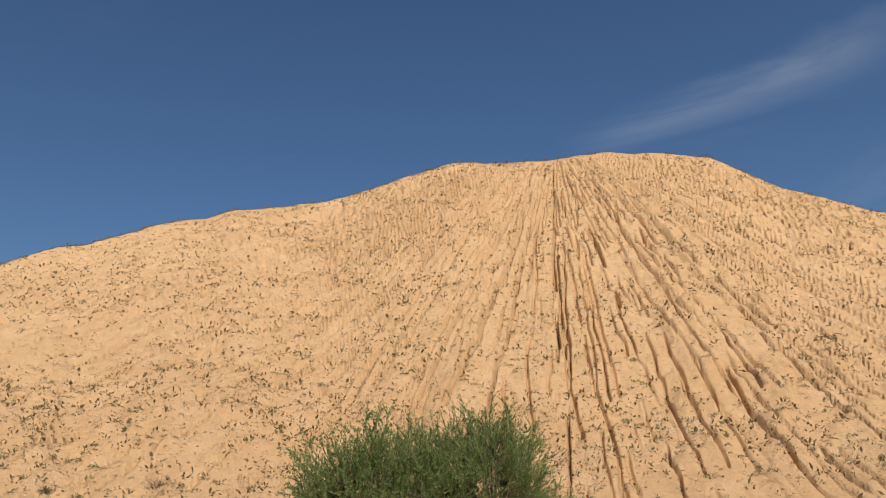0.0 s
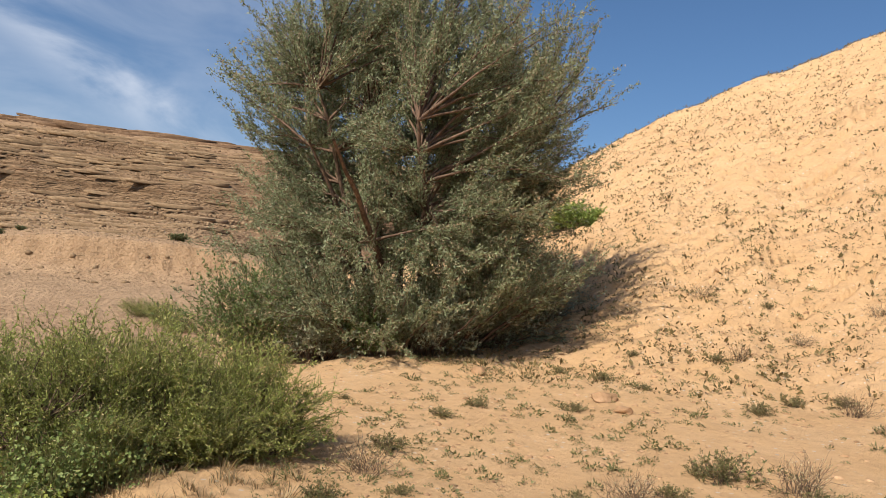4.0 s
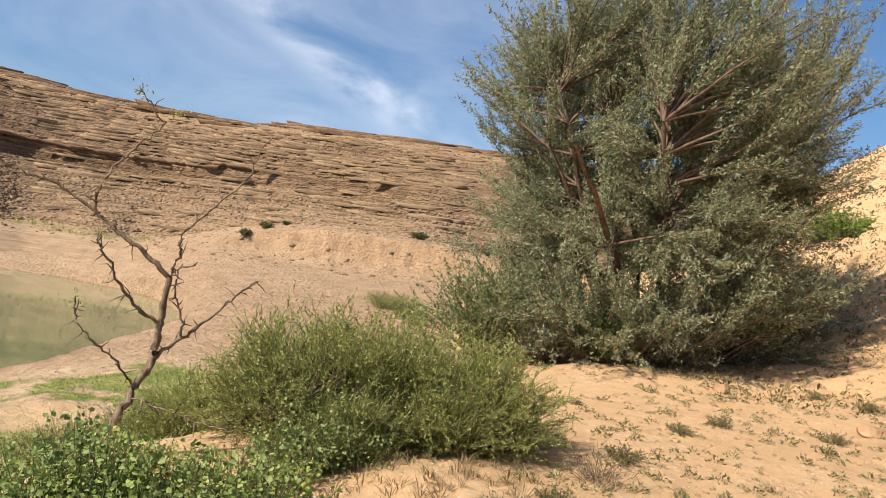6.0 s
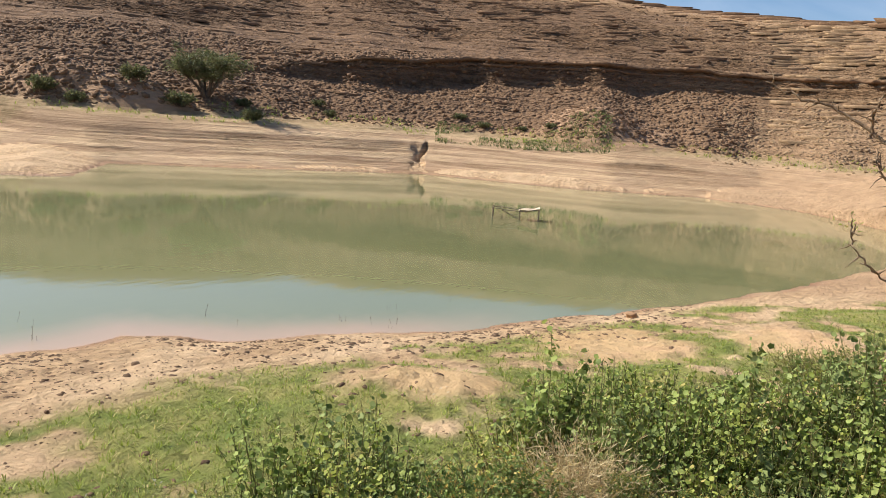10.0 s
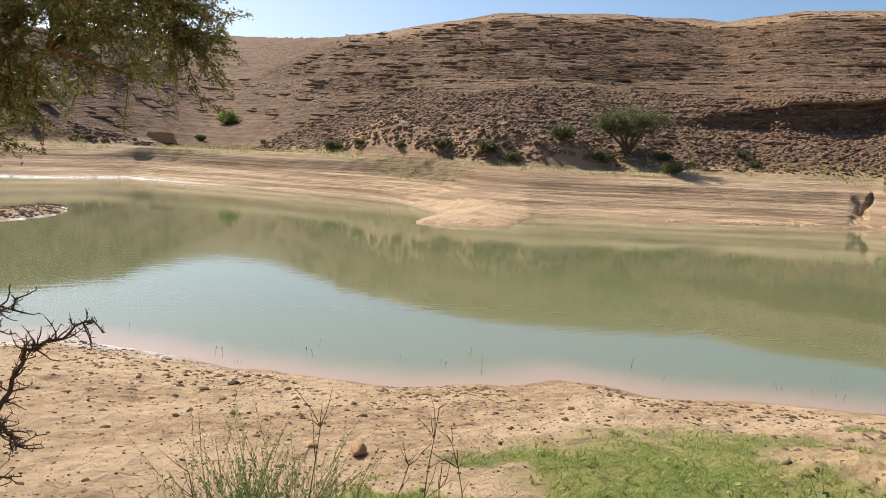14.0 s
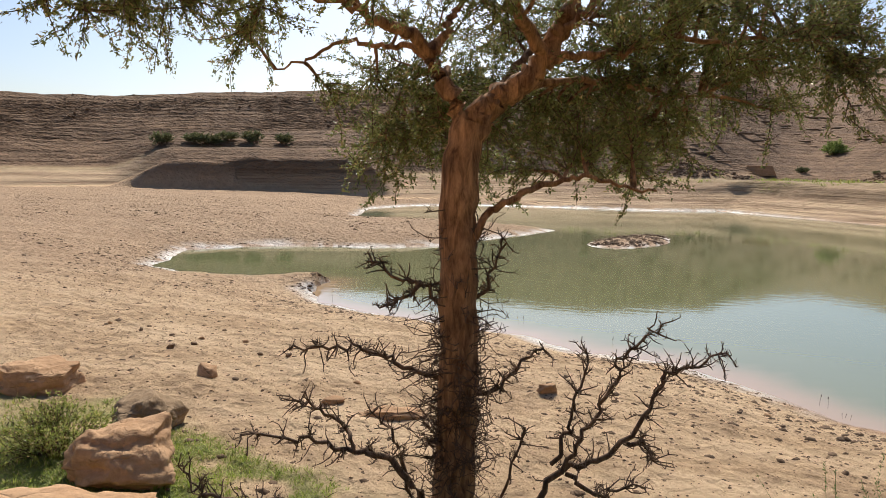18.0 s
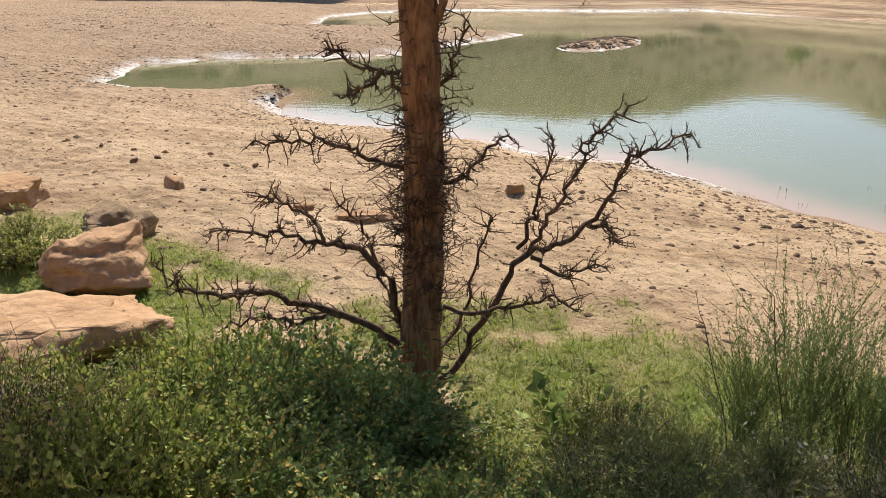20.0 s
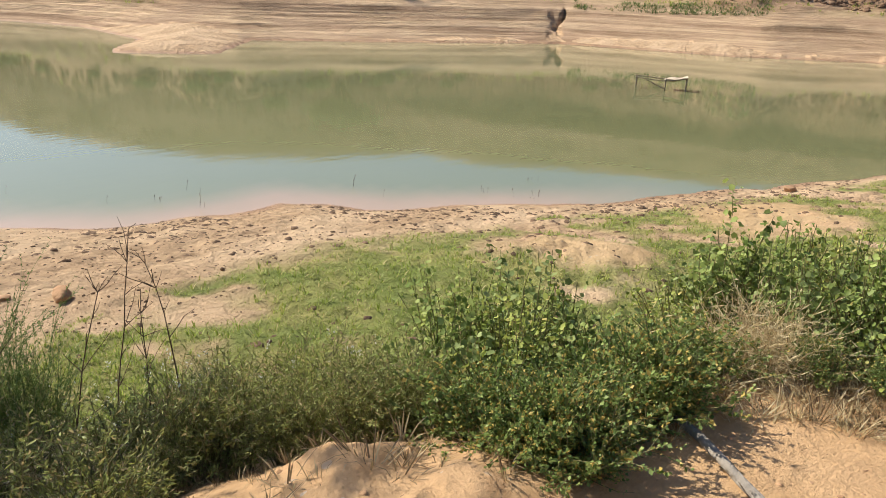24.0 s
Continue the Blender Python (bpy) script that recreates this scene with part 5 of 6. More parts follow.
# herbs along the path's edge
for k, (az, r, rad, h) in enumerate([(131.0, 3.4, 0.32, 0.72), (128.0, 3.35, 0.34, 0.80), (125.2, 3.4, 0.32, 0.78), (123.4, 3.25, 0.24, 0.58), (126.4, 2.95, 0.30, 0.50), (129.6, 2.9, 0.30, 0.44), (123.6, 2.8, 0.24, 0.34),
                                     (113.6, 4.2, 0.32, 0.48), (110.8, 4.3, 0.30, 0.56), (107.8, 4.2, 0.34, 0.48), (104.2, 4.2, 0.34, 0.46), (100.6, 4.2, 0.34, 0.52), (97.8, 4.2, 0.32, 0.54), (94.5, 4.2, 0.36, 0.56), (91.4, 4.3, 0.38, 0.62), (88.0, 4.2, 0.38, 0.62), (84.8, 4.2, 0.38, 0.62), (81.2, 4.3, 0.36, 0.54), (86.4, 4.6, 0.38, 0.55), (90.0, 4.65, 0.38, 0.52), (93.2, 4.6, 0.36, 0.5), (82.8, 4.6, 0.36, 0.5), (78.4, 4.5, 0.32, 0.44),
                                     (106.0, 3.75, 0.28, 0.42), (102.4, 3.75, 0.30, 0.46), (98.9, 3.8, 0.30, 0.50), (95.8, 3.75, 0.30, 0.44), (92.6, 3.75, 0.30, 0.46), (89.2, 3.8, 0.32, 0.46), (85.8, 3.85, 0.30, 0.44), (82.2, 4.0, 0.30, 0.40), (100.8, 3.45, 0.24, 0.30), (96.8, 3.45, 0.24, 0.30), (91.0, 3.5, 0.24, 0.30)]):
    bx, by = bearing(az, r)
    h = h * (1.06, 0.82, 0.98, 0.9, 1.1)[k % 5]
    mallow("mallow_herb", bx, by, rad, h, "leafy green wild herb clump with rounded leaves", "plant", 60 + k, (HERB, SUNHERB, MALLOWLEAF)[k % 3], stems=int(66 * rad / 0.34), leaf=(0.027, 0.024, 0.030)[k % 3], step=0.0155, group="herb clumps")
for k, (az, r, h) in enumerate([(110.9, 4.25, 0.80), (111.3, 4.3, 0.68), (113.6, 4.1, 0.62), (98.9, 4.0, 0.64), (100.0, 4.1, 0.60), (95.4, 4.2, 0.56), (87.5, 4.0, 0.66), (104.5, 4.3, 0.54)]):
    bx, by = bearing(az, r)
    mallow("tall_herb", bx, by, 0.08, h, "tall leafy herb spike above the clump", "plant", 300 + k, (HERB, MALLOWLEAF)[k % 2], stems=6, leaf=0.034, step=0.010, group="tall herbs", lean=0.3)
# leaf colour carries the crown's shade in herb, and sunlight in sunny
NETTLE = dict(stems=60, forks=4, leaf=(0.028, 0.021), per_metre=72, mats=(STEM, NETTLELEAF), upright=0.5, group="shaded herb clumps")
bx, by = bearing(205, 3.3)
herb = shrub("shaded_herb", bx, by, 0.42, 0.62, "leafy herb clump under the acacia, green coloured darker for shade", "plant", 75, **NETTLE)
bx, by = bearing(211, 3.4)
sunny = shrub("sunny_herb", bx, by, 0.42, 0.6, "leafy herb clump, yellow-green coloured lighter for sun", "plant", 71, stems=55, forks=4, leaf=(0.026, 0.018), per_metre=70, mats=(STEM, SUNHERB), upright=0.6, group="sunny herb clumps")
clones(sunny, [(215, 3.9), (207, 3.9), (213.5, 4.6), (218.5, 4.2), (209.5, 4.9), (216.5, 3.2), (204.5, 5.0), (211.5, 5.4)], 22, (0.6, 1.0))
clones(sunny, [(213, 3.0), (212, 3.9), (210, 4.4), (218, 3.6), (219.5, 4.6), (206, 4.3), (209, 3.2), (207.5, 2.8), (214.5, 2.6), (219, 2.9), (210.5, 2.6)], 25, (0.6, 0.95))
clones(herb, [(203.3, 4.4), (200.6, 4.4), (198, 4.2), (196, 4.1), (195, 3.7), (201.8, 4.0), (199.3, 4.3), (197, 3.8), (202.8, 3.9)], 27, (1.0, 1.25))
clones(sunny, [(206, 4.5), (208, 4.0), (207, 3.6), (205, 4.1)], 28, (1.0, 1.2))
clones(herb, [(203.5, 3.6), (203, 2.6), (201.5, 3.7), (203, 4.6), (199.5, 3.4)], 1, (0.7, 0.95))
clones(herb, [(198, 2.7), (194, 2.5), (190, 2.7), (186, 2.5), (197, 3.3), (192, 3.2), (188, 3.2), (199, 4.0), (183, 2.7), (201, 3.0), (180, 2.5), (184, 3.2), (191, 2.3), (196.5, 2.2), (202, 2.2)], 17, (0.42, 0.62))
clones(herb, [(195, 3.8), (192, 3.7), (197, 4.2), (189, 4.0), (193.5, 4.3)], 21, (0.5, 0.65))
bx, by = bearing(182, 3.9)
shrub("vine_plant", bx, by, 0.26, 0.72, "climbing vine with few large dark rounded leaves", "plant", 74, stems=7, forks=2, leaf=(0.085, 0.075), per_metre=14, mats=(STEM, HERB), upright=0.8, thick=0.005)
bx, by = bearing(219, 8.2)
shrub("boulder_weed", bx, by, 0.6, 0.5, "low green weed bush growing between boulders", "plant", 73, stems=90, forks=5, leaf=(0.035, 0.016), per_metre=70, mats=(TWIG, FEATHER), upright=0.3)
# wiry weeds on the slope
bx, by = bearing(150, 3.0)
wiry = shrub("wiry_weed", bx, by, 0.30, 0.55, "wiry half-dry weed with thin stems and small leaves", "plant", 76, stems=28, forks=7, leaf=(0.022, 0.006), per_metre=95, mats=(STEM, WIRY), upright=0.9, wander=0.12, thick=0.0035, group="wiry weeds")
bx, by = bearing(140, 3.2)
green = shrub("wiry_weed", bx, by, 0.30, 0.5, "thin-stemmed green weed with feathery leaves", "plant", 77, stems=28, forks=7, leaf=(0.022, 0.007), per_metre=80, mats=(STEM, FEATHER), upright=0.9, wander=0.12, thick=0.003, group="wiry weeds")
bx, by = bearing(163, 3.1)
brown = shrub("wiry_weed", bx, by, 0.28, 0.45, "dead brown weed skeleton with straw-coloured tips", "plant", 70, stems=26, forks=6, leaf=(0.014, 0.004), per_metre=60, mats=(TWIG, DRY), upright=0.8, wander=0.14, thick=0.003, group="wiry weeds")
rw = np.random.RandomState(9)
clones(brown, [(rw.uniform(148, 181), rw.uniform(3.0, 4.3)) for _ in range(14)] + [(rw.uniform(204, 220), rw.uniform(2.7, 4.6)) for _ in range(16)], 26, (0.7, 1.15))
rw = np.random.RandomState(8)
def clear_of_hump(spots):
    return [(a, r if not 129 < a < 149 else max(r, 2.95)) for a, r in spots]


clones(wiry, clear_of_hump([(rw.uniform(133, 178), rw.uniform(2.25, 4.4)) for _ in range(34)]), 2, (0.6, 1.15))
clones(green, clear_of_hump([(rw.uniform(133, 182), rw.uniform(2.4, 4.6)) for _ in range(24)]), 3, (0.6, 1.15))
clones(herb, [(121, 3.1), (118, 3.9), (120, 4.3), (119, 2.9), (116.5, 3.0), (117.5, 2.95), (120.5, 2.75), (113, 3.3), (118.5, 3.3)], 14, (0.4, 0.7))
clones(herb, [(122.5, 2.55), (124.5, 2.45), (126.5, 2.5), (128.2, 2.6), (123.5, 2.75), (125.5, 2.75), (121.3, 2.8), (119.5, 2.9), (127.5, 2.85), (130, 2.75)], 29, (0.42, 0.6))
clones(herb, [(106, 3.4), (102, 3.4), (99, 3.35)], 23, (0.28, 0.42))
bx, by = bearing(30, 6.4)
mat_weed = shrub("ground_weed", bx, by, 0.34, 0.26, "low spreading dusty weed on bare sand", "plant", 79, stems=34, forks=5, leaf=(0.035, 0.014), per_metre=60, mats=(TWIG, WEED), upright=0.05, wander=0.3, thick=0.004, group="ground weeds", fork_len=0.6)
clones(mat_weed, [(33.6, 5.8), (40.3, 5.4), (23.9, 6.1), (21.8, 6.2), (37.8, 10.6), (10.5, 7.0), (27.2, 9.4), (22.1, 10.3), (16.3, 9.7), (47.1, 8.3), (14.3, 11.0), (54, 6.5), (63, 4.6), (11.5, 6.2), (2, 6.3), (12.5, 6.6)], 15, (0.45, 0.9))
clones(mat_weed, [(35.7, 11.7), (26.8, 13.6), (18.3, 11.8), (31.5, 6.5), (40, 8.5), (19.5, 9.0), (13.5, 8.4), (35, 10.2), (50, 7.8), (57, 8.5), (60, 7.3), (41, 11), (25, 10.2), (30, 11.5), (17, 10.8), (53, 5.2), (66, 4.0), (59, 5.0), (15.5, 8.6), (13.8, 7.6)], 16, (0.3, 0.6))
bx, by = bearing(21.5, 9.9)
dry_weed = shrub("dry_weed", bx, by, 0.30, 0.34, "dry wispy weed skeleton on bare sand", "plant", 72, stems=30, forks=6, leaf=(0.02, 0.006), per_metre=14, mats=(TWIG, DRY), upright=0.4, wander=0.25, thick=0.003, group="dry weeds", fork_len=0.55)
clones(dry_weed, [(17.5, 10.2), (24.5, 12.5), (12, 10.5), (28.5, 11.5), (11, 7.4), (8, 6.6), (5, 6.9), (31, 14), (20, 13.2), (36.5, 5.5), (25, 6.3), (14.5, 6.4), (55.5, 5.8)], 18, (0.5, 1.1))
bx, by = bearing(110, 3.5)
straw = shrub("straw_clump", bx, by, 0.30, 0.42, "bleached dry straw stalks among green herbs", "plant", 78, stems=60, forks=2, leaf=(0.06, 0.005), per_metre=16, mats=(DRY, DRY), upright=0.6, wander=0.24, thick=0.0022, group="straw clumps")
clones(straw, [(108, 3.45), (111.5, 3.55), (112.5, 3.35), (109.5, 3.3), (154, 3.6), (166, 3.4), (180, 4.4), (174, 4.2), (177, 3.8), (170, 4.0), (172, 3.6), (182, 3.5), (168, 3.1), (163, 3.7), (158, 3.3), (160.5, 4.1), (152, 4.0), (156.5, 2.9), (175.5, 3.2), (148, 3.5)], 4, (0.55, 0.95))
# feathery shrubs further along
AIRY = dict(stems=78, forks=9, leaf=(0.016, 0.0055), per_metre=92, jitter=1.0, mats=(STEM, FEATHER), upright=0.5, wander=0.17, fork_len=0.5, group="feathery shrubs", thick=0.004)
for k, (az, r, rad, h) in enumerate([(63.8, 6.3, 0.52, 0.78), (67.6, 6.3, 0.58, 0.92), (71.6, 6.2, 0.62, 1.12), (75.6, 6.1, 0.62, 1.10), (79.2, 6.4, 0.5, 0.95), (84.5, 7.6, 0.4, 0.5), (66.5, 5.9, 0.4, 0.6), (73.5, 5.6, 0.4, 0.55), (81, 8.0, 0.6, 0.5), (94, 8.0, 0.6, 0.55), (90, 9.0, 0.7, 0.65), (86.8, 7.6, 0.6, 0.6), (91.5, 7.2, 0.55, 0.5), (97, 9.5, 0.5, 0.35), (85.5, 9.5, 0.6, 0.6), (88.3, 8.2, 0.6, 0.6), (93, 10.5, 0.6, 0.5), (87.5, 11, 0.6, 0.6)]):
    bx, by = bearing(az, r)
    if k < 6:
        dome_bush("feathery_shrub", bx, by, rad, 0.9 * h, "airy yellow-green feathery shrub on sand", 80 + k, (TWIG, STEM, FEATHER), sprays=int(520 * rad), leaf=(0.024, 0.0075), dense=72, woody=14, reach=0.34, floor=0.04, group="feathery shrubs")
    else:
        airy = shrub("feathery_shrub", bx, by, rad, h, "airy yellow-green feathery shrub on sand", "bush", 80 + k, **AIRY)
for k, (az, r, rad, h) in enumerate([(165.9, 4.75, 0.50, 1.32), (162.4, 4.7, 0.40, 1.08), (159.4, 4.8, 0.36, 0.92), (169.2, 4.8, 0.30, 0.86)]):
    bx, by = bearing(az, r)
    shrub("broom_plant", bx, by, rad, h, "tall upright green broom with wispy tips", "plant", 90 + k, stems=40, forks=6, leaf=(0.022, 0.0052), per_metre=96, mats=(BROOM, BROOMLEAF), upright=0.7, wander=0.11, thick=0.0035, jitter=0.6, fork_angle=(12, 34), fork_len=0.5)
clones(airy, [(71, 34.6), (68.5, 30.7), (69.5, 32.5)], 20, (1.2, 1.8))
for k, (az, r, rad, h) in enumerate([(76.5, 5.45, 0.3, 0.5), (73.4, 5.5, 0.3, 0.52), (78.6, 5.3, 0.28, 0.42)]):
    bx, by = bearing(az, r)
    mallow("mallow_herb", bx, by, rad, h, "dark leafy herb growing through the feathery shrub", "plant", 340 + k, MALLOWLEAF, stems=50, leaf=0.027, step=0.016, group="herb clumps")
# shrubs round the big tree
for k, (az, r, rad, h) in enumerate([(59.0, 12.2, 0.8, 1.2), (64, 12.4, 1.1, 1.7), (51.0, 12.1, 0.95, 1.35), (55.5, 11.9, 0.5, 0.95), (47.0, 12.9, 1.1, 1.7), (42.8, 14.0, 0.9, 1.4), (70, 12.0, 0.45, 0.75)]):
    bx, by = bearing(az, r)
    shrub("tree_foot_shrub", bx, by, rad, h, "grey-green shrub crowding the big tree's foot", "bush", 100 + k, stems=110, forks=6, leaf=(0.058, 0.02), per_metre=46, mats=(TWIG, (SALTBUSH, BROOM, SALTBUSH, BROOM, SALTBUSH, SALTBUSH, SALTBUSH, SALTBUSH)[k % 8]), upright=0.35, group="shrubs round the tree")
# bushes on the far bank
bx, by = bearing(133, 59)
far_bush = shrub("bank_bush", bx, by, 0.95, 1.0, "round dark green bush on the far bank", "bush", 110, stems=28, forks=4, leaf=(0.16, 0.08), per_metre=40, mats=(TWIG, FARLEAF), upright=0.3, thick=0.02, group="far bank bushes")
clones(far_bush, [(138, 60), (149.9, 63), (146.6, 60), (144.6, 59), (128.3, 68), (117.8, 70), (116, 68.6), (127.4, 66), (158, 74.5), (141, 61), (133.6, 63.5)], 5, (0.6, 1.3))
clones(far_bush, [(111, 67), (156, 71), (178, 87), (174.6, 87), (167.4, 98), (163, 90), (182, 88), (81.8, 55.6), (79, 58.8), (80.4, 57.5), (64, 60), (69, 55), (113, 68), (153, 66)], 19, (0.35, 0.8))
clones(far_bush, [(210.8, 84), (206.8, 84), (208.5, 85), (213, 85), (204.5, 84), (209.6, 84)], 24, (0.9, 1.5))
# grass and weeds
def cushion(seed, count, size, tall=0.45):
    """A low rosette of small leaves about one unit wide: arrays."""
    rng = np.random.RandomState(seed)
    a, q = rng.uniform(0, 2 * np.pi, count), rng.uniform(0, 1, count) ** 0.6
    P = np.stack([np.cos(a) * q * 0.4, np.sin(a) * q * 0.4, tall * (1 - q * q) * rng.uniform(0.1, 1, count)], -1)
    return leaves(rng, P, P * np.array([1, 1, 0.6]) + np.array([0, 0, 0.12]), size, size * 0.42, 0.5)


rng = np.random.RandomState(12)
tufts = [tuft(200 + k, 5, 0.6, 0.55, 0.06) for k in range(6)]
rosettes = [cushion(220 + k, 38, 0.20, 0.35) for k in range(6)]
specks = [cushion(230 + k, 5, 0.46) for k in range(6)]
strew("grass", tufts, scatter(rng, 80000, (75, 222), (2.2, 21), lambda x, y, z, m: (m["turf"] > 0.2 + 0.5 * rng.uniform(0, 1, len(x))), (0.045, 0.15), 0, 0.75), TURF, "short green meadow grass on the slope", "grass")
fringe = [tuft(260 + k, 14, 0.9, 0.7, 0.035, 0.6) for k in range(6)]
short = [tuft(280 + k, 7, 0.75, 0.6, 0.075) for k in range(6)]
strew("lawn_grass", short, scatter(rng, 32000, (150, 222), (3.4, 9.0), lambda x, y, z, m: m["turf"] > 0.15 + 0.4 * rng.uniform(0, 1, len(x)), (0.03, 0.085), 0, 0.8), TURF, "dense short grass under the acacia", "grass")
strew("dry_fringe", fringe, np.concatenate([scatter(rng, 1100, (76, 121), (3.0, 3.9), None, (0.05, 0.15)), scatter(rng, 500, (128, 180), (2.2, 4.4), None, (0.06, 0.16)), scatter(rng, 260, (60, 82), (4.8, 6.6), None, (0.08, 0.2))]), LITTER, "dry brown grass and litter fringing the herbs", "grass", tip=0.35)
strew("straw_litter", fringe, np.concatenate([scatter(rng, 150, (99, 115), (2.9, 3.6), None, (0.05, 0.16)), scatter(rng, 60, (115, 122), (2.7, 3.1), None, (0.04, 0.09))]), DRY, "flattened pale straw lying below the herbs", "straw", tip=0.6)
strew("dusty_weeds", rosettes, scatter(rng, 4600, (-30, 64), (4.6, 18), lambda x, y, z, m: vnoise(x * 0.6, y * 0.6) > 0.2 + 0.4 * rng.uniform(0, 1, len(x)), (0.05, 0.20), 0, 0.8), WEED, "small dusty weeds dotted over the sandy ground", "weeds")
strew("mound_weeds", specks, scatter(rng, 30000, (-36, 50), (10, 33), lambda x, y, z, m: vnoise(x * 0.9, y * 0.9) > 0.75 * rng.uniform(0, 1, len(x)), (0.07, 0.24), 0, 0.8), MOUNDWEED, "small dry weeds speckling the mound's slope", "weeds")
strew("bank_scrub", tufts, scatter(rng, 15000, (88, 190), (52, 90), lambda x, y, z, m: (m["scrub"] > 0.3) & (vnoise(x * 0.25, y * 0.25) > 0.45), (0.3, 0.8)), TURF, "green scrub growing along the far bench", "grass")
strew("green_patch", tufts, scatter(rng, 2200, (106.5, 119.5), (62, 68.5), lambda x, y, z, m: (z > 2.2) & (vnoise(x * 0.3, y * 0.3) > 0.3), (0.3, 0.75)), BUSHLEAF, "bright green herbs growing in a damp patch on the far bench", "grass")
def overhang(first, last, drop, out, thick, seed, label):
    """A long undercut bed of rock above the cliff face, with a broken lip."""
    az = np.arange(first, last, 0.13)
    rr = np.arange(60, 100, 0.15)
    top = []
    for a in az:
        x, y = -rr * np.sin(np.radians(a)), rr * np.cos(np.radians(a))
        z = land(x, y)
        k = np.argmax(np.where((z > 6.5) & (z < 15), z - np.roll(z, 5), -1))
        top.append((rr[k], z[min(k + 2, len(z) - 1)]))
    top = np.array(top)
    pad = np.concatenate([np.repeat(top[:1], 4, 0), top, np.repeat(top[-1:], 4, 0)])
    r0, z0 = (np.median(np.stack([pad[i:i + len(az)] for i in range(9)]), 0)).T
    fade = smooth(first, first + 9, az) * smooth(last, last - 15, az)
    bits = np.random.RandomState(seed)
    block = bits.rand(400)[(np.cumsum(bits.rand(len(az)) < 0.3)) % 400]
    lip = out * fade * (0.55 + 0.9 * vnoise(az * 1.3 + seed, az * 0)) * (0.6 + 0.6 * block)
    thick = thick * (0.6 + 0.6 * block) * (0.3 + 0.7 * fade)
    z0 = z0 - drop - 0.25 * (1 - fade) + 0.12 * block + 0.1 * vnoise(az * 2, az * 0 + seed)
    rows = []
    for back, dz in ((2.2, -0.1), (0.3, 0.02), (-1.0, -0.04), (-1.06, -0.5 * thick), (-0.9, -thick), (0.2, -thick * 1.1), (2.2, -thick * 1.3)):
        r = r0 + (back if back >= 0 else back * lip)
        rows.append(np.stack([-r * np.sin(np.radians(az)), r * np.cos(np.radians(az)), z0 + dz + 0.05 * vnoise(az * 4, az * 0 + 7 * len(rows))], -1))
    v = np.stack(rows, 1)
    n, k = v.shape[:2]
    i = (np.arange(n - 1)[:, None] * k + np.arange(k)[None])
    j = np.roll(np.arange(k), -1)[None] + np.arange(n - 1)[:, None] * k
    f = np.stack([i, i + k, j + k, j], -1).reshape(-1, 4)
    tagged(new("rock_overhang", mesh_of("rock_overhang", v.reshape(-1, 3), f, STONE)), label, "rock ledge", kind="structure")


# lips added for the dark band of shade; the face below has no hollow
overhang(76, 133, 0.12, 0.5, 0.38, 3, "long overhanging bed of brown rock added to shade the cliff face")
overhang(80, 130, 0.75, 0.35, 0.28, 8, "thinner rock bed under the overhanging ledge")
# loose stone
stones = [pebble(300 + k, (1.0, 0.85, 0.65)) for k in range(8)]
slabs = [slab(320 + k) for k in range(8)]
strew("tan_rubble", stones, scatter(rng, 18000, (60, 99), (46, 84), lambda x, y, z, m: ((m["rock"] > 0.3) | (rng.uniform(0, 1, len(x)) < 0.12)) & (z > 2.4) & (z < 9.2 + 1.0 * vnoise(x * 0.1, y * 0.1)), (0.15, 0.7), 0.1), TAN, "pale tan stones littering the hill's foot", "rubble", tip=0.5)
strew("cap_rocks", slabs, scatter(rng, 2600, (60, 118), (92, 152), lambda x, y, z, m: np.abs(np.hypot(x, y) - np.interp(np.degrees(np.arctan2(-x, y)) % 360, CREST_AZ, CREST_R) + 2) < 2, (0.9, 2.6), 0.0), STONE, "broken cap-rock slabs along the skyline", "rocks", tip=0.1, aligned=True)
strew("rubble", stones, scatter(rng, 46000, (97, 176), (56, 90), lambda x, y, z, m: (m["rock"] > 0.2) & (z > 3.0) & (z < 9.6 + 2.0 * vnoise(x * 0.1, y * 0.1)), (0.18, 0.85), 0.1), STONE, "brown boulder rubble covering lower hillside", "rubble", tip=0.5)
strew("hill_stones", stones, scatter(rng, 26000, (60, 219), (78, 160), lambda x, y, z, m: (z > 8) & (z < 40) & (vnoise(x * 0.11, y * 0.11) > 0.3), (0.15, 0.62), 0.1), STONE, "loose stones scattered over the upper hillside", "stones", tip=0.5)
strew("tan_ledges", slabs, scatter(rng, 16000, (60, 97), (66, 130), lambda x, y, z, m: (m["lip"] > 0.3 + 0.7 * rng.uniform(0, 1, len(x))) & (vnoise(x * 0.2, y * 0.2) > 0.3), (0.35, 1.6), 0.07), TAN, "thin tan rock slabs along the bedded slope", "rocks", tip=0.06, aligned=True)
strew("rock_ledges", slabs, scatter(rng, 13000, (96, 178), (66, 160), lambda x, y, z, m: (m["lip"] > 0.3 + 0.7 * rng.uniform(0, 1, len(x))) & (vnoise(x * 0.2, y * 0.2) > 0.3), (0.3, 1.2), 0.07), STONE, "thin brown rock slabs along the bedded slope", "rocks", tip=0.06, aligned=True)
strew("mound_pebbles", stones, scatter(rng, 9000, (-36, 60), (4, 33), None, (0.02, 0.12), 0.1, 0.7), PALE, "pale pebbles lying on the sandy slope", "stones", tip=0.4)
strew("mud_crumbs", stones, scatter(rng, 16000, (130, 222), (6.5, 22), lambda x, y, z, m: (m["mud"] > 0.4) & (z > 0.04) & (m["turf"] < 0.3), (0.015, 0.06), 0.1, 0.7), MUDCLOD, "small dry mud crumbs over the beach", "mud crumbs", tip=0.3)
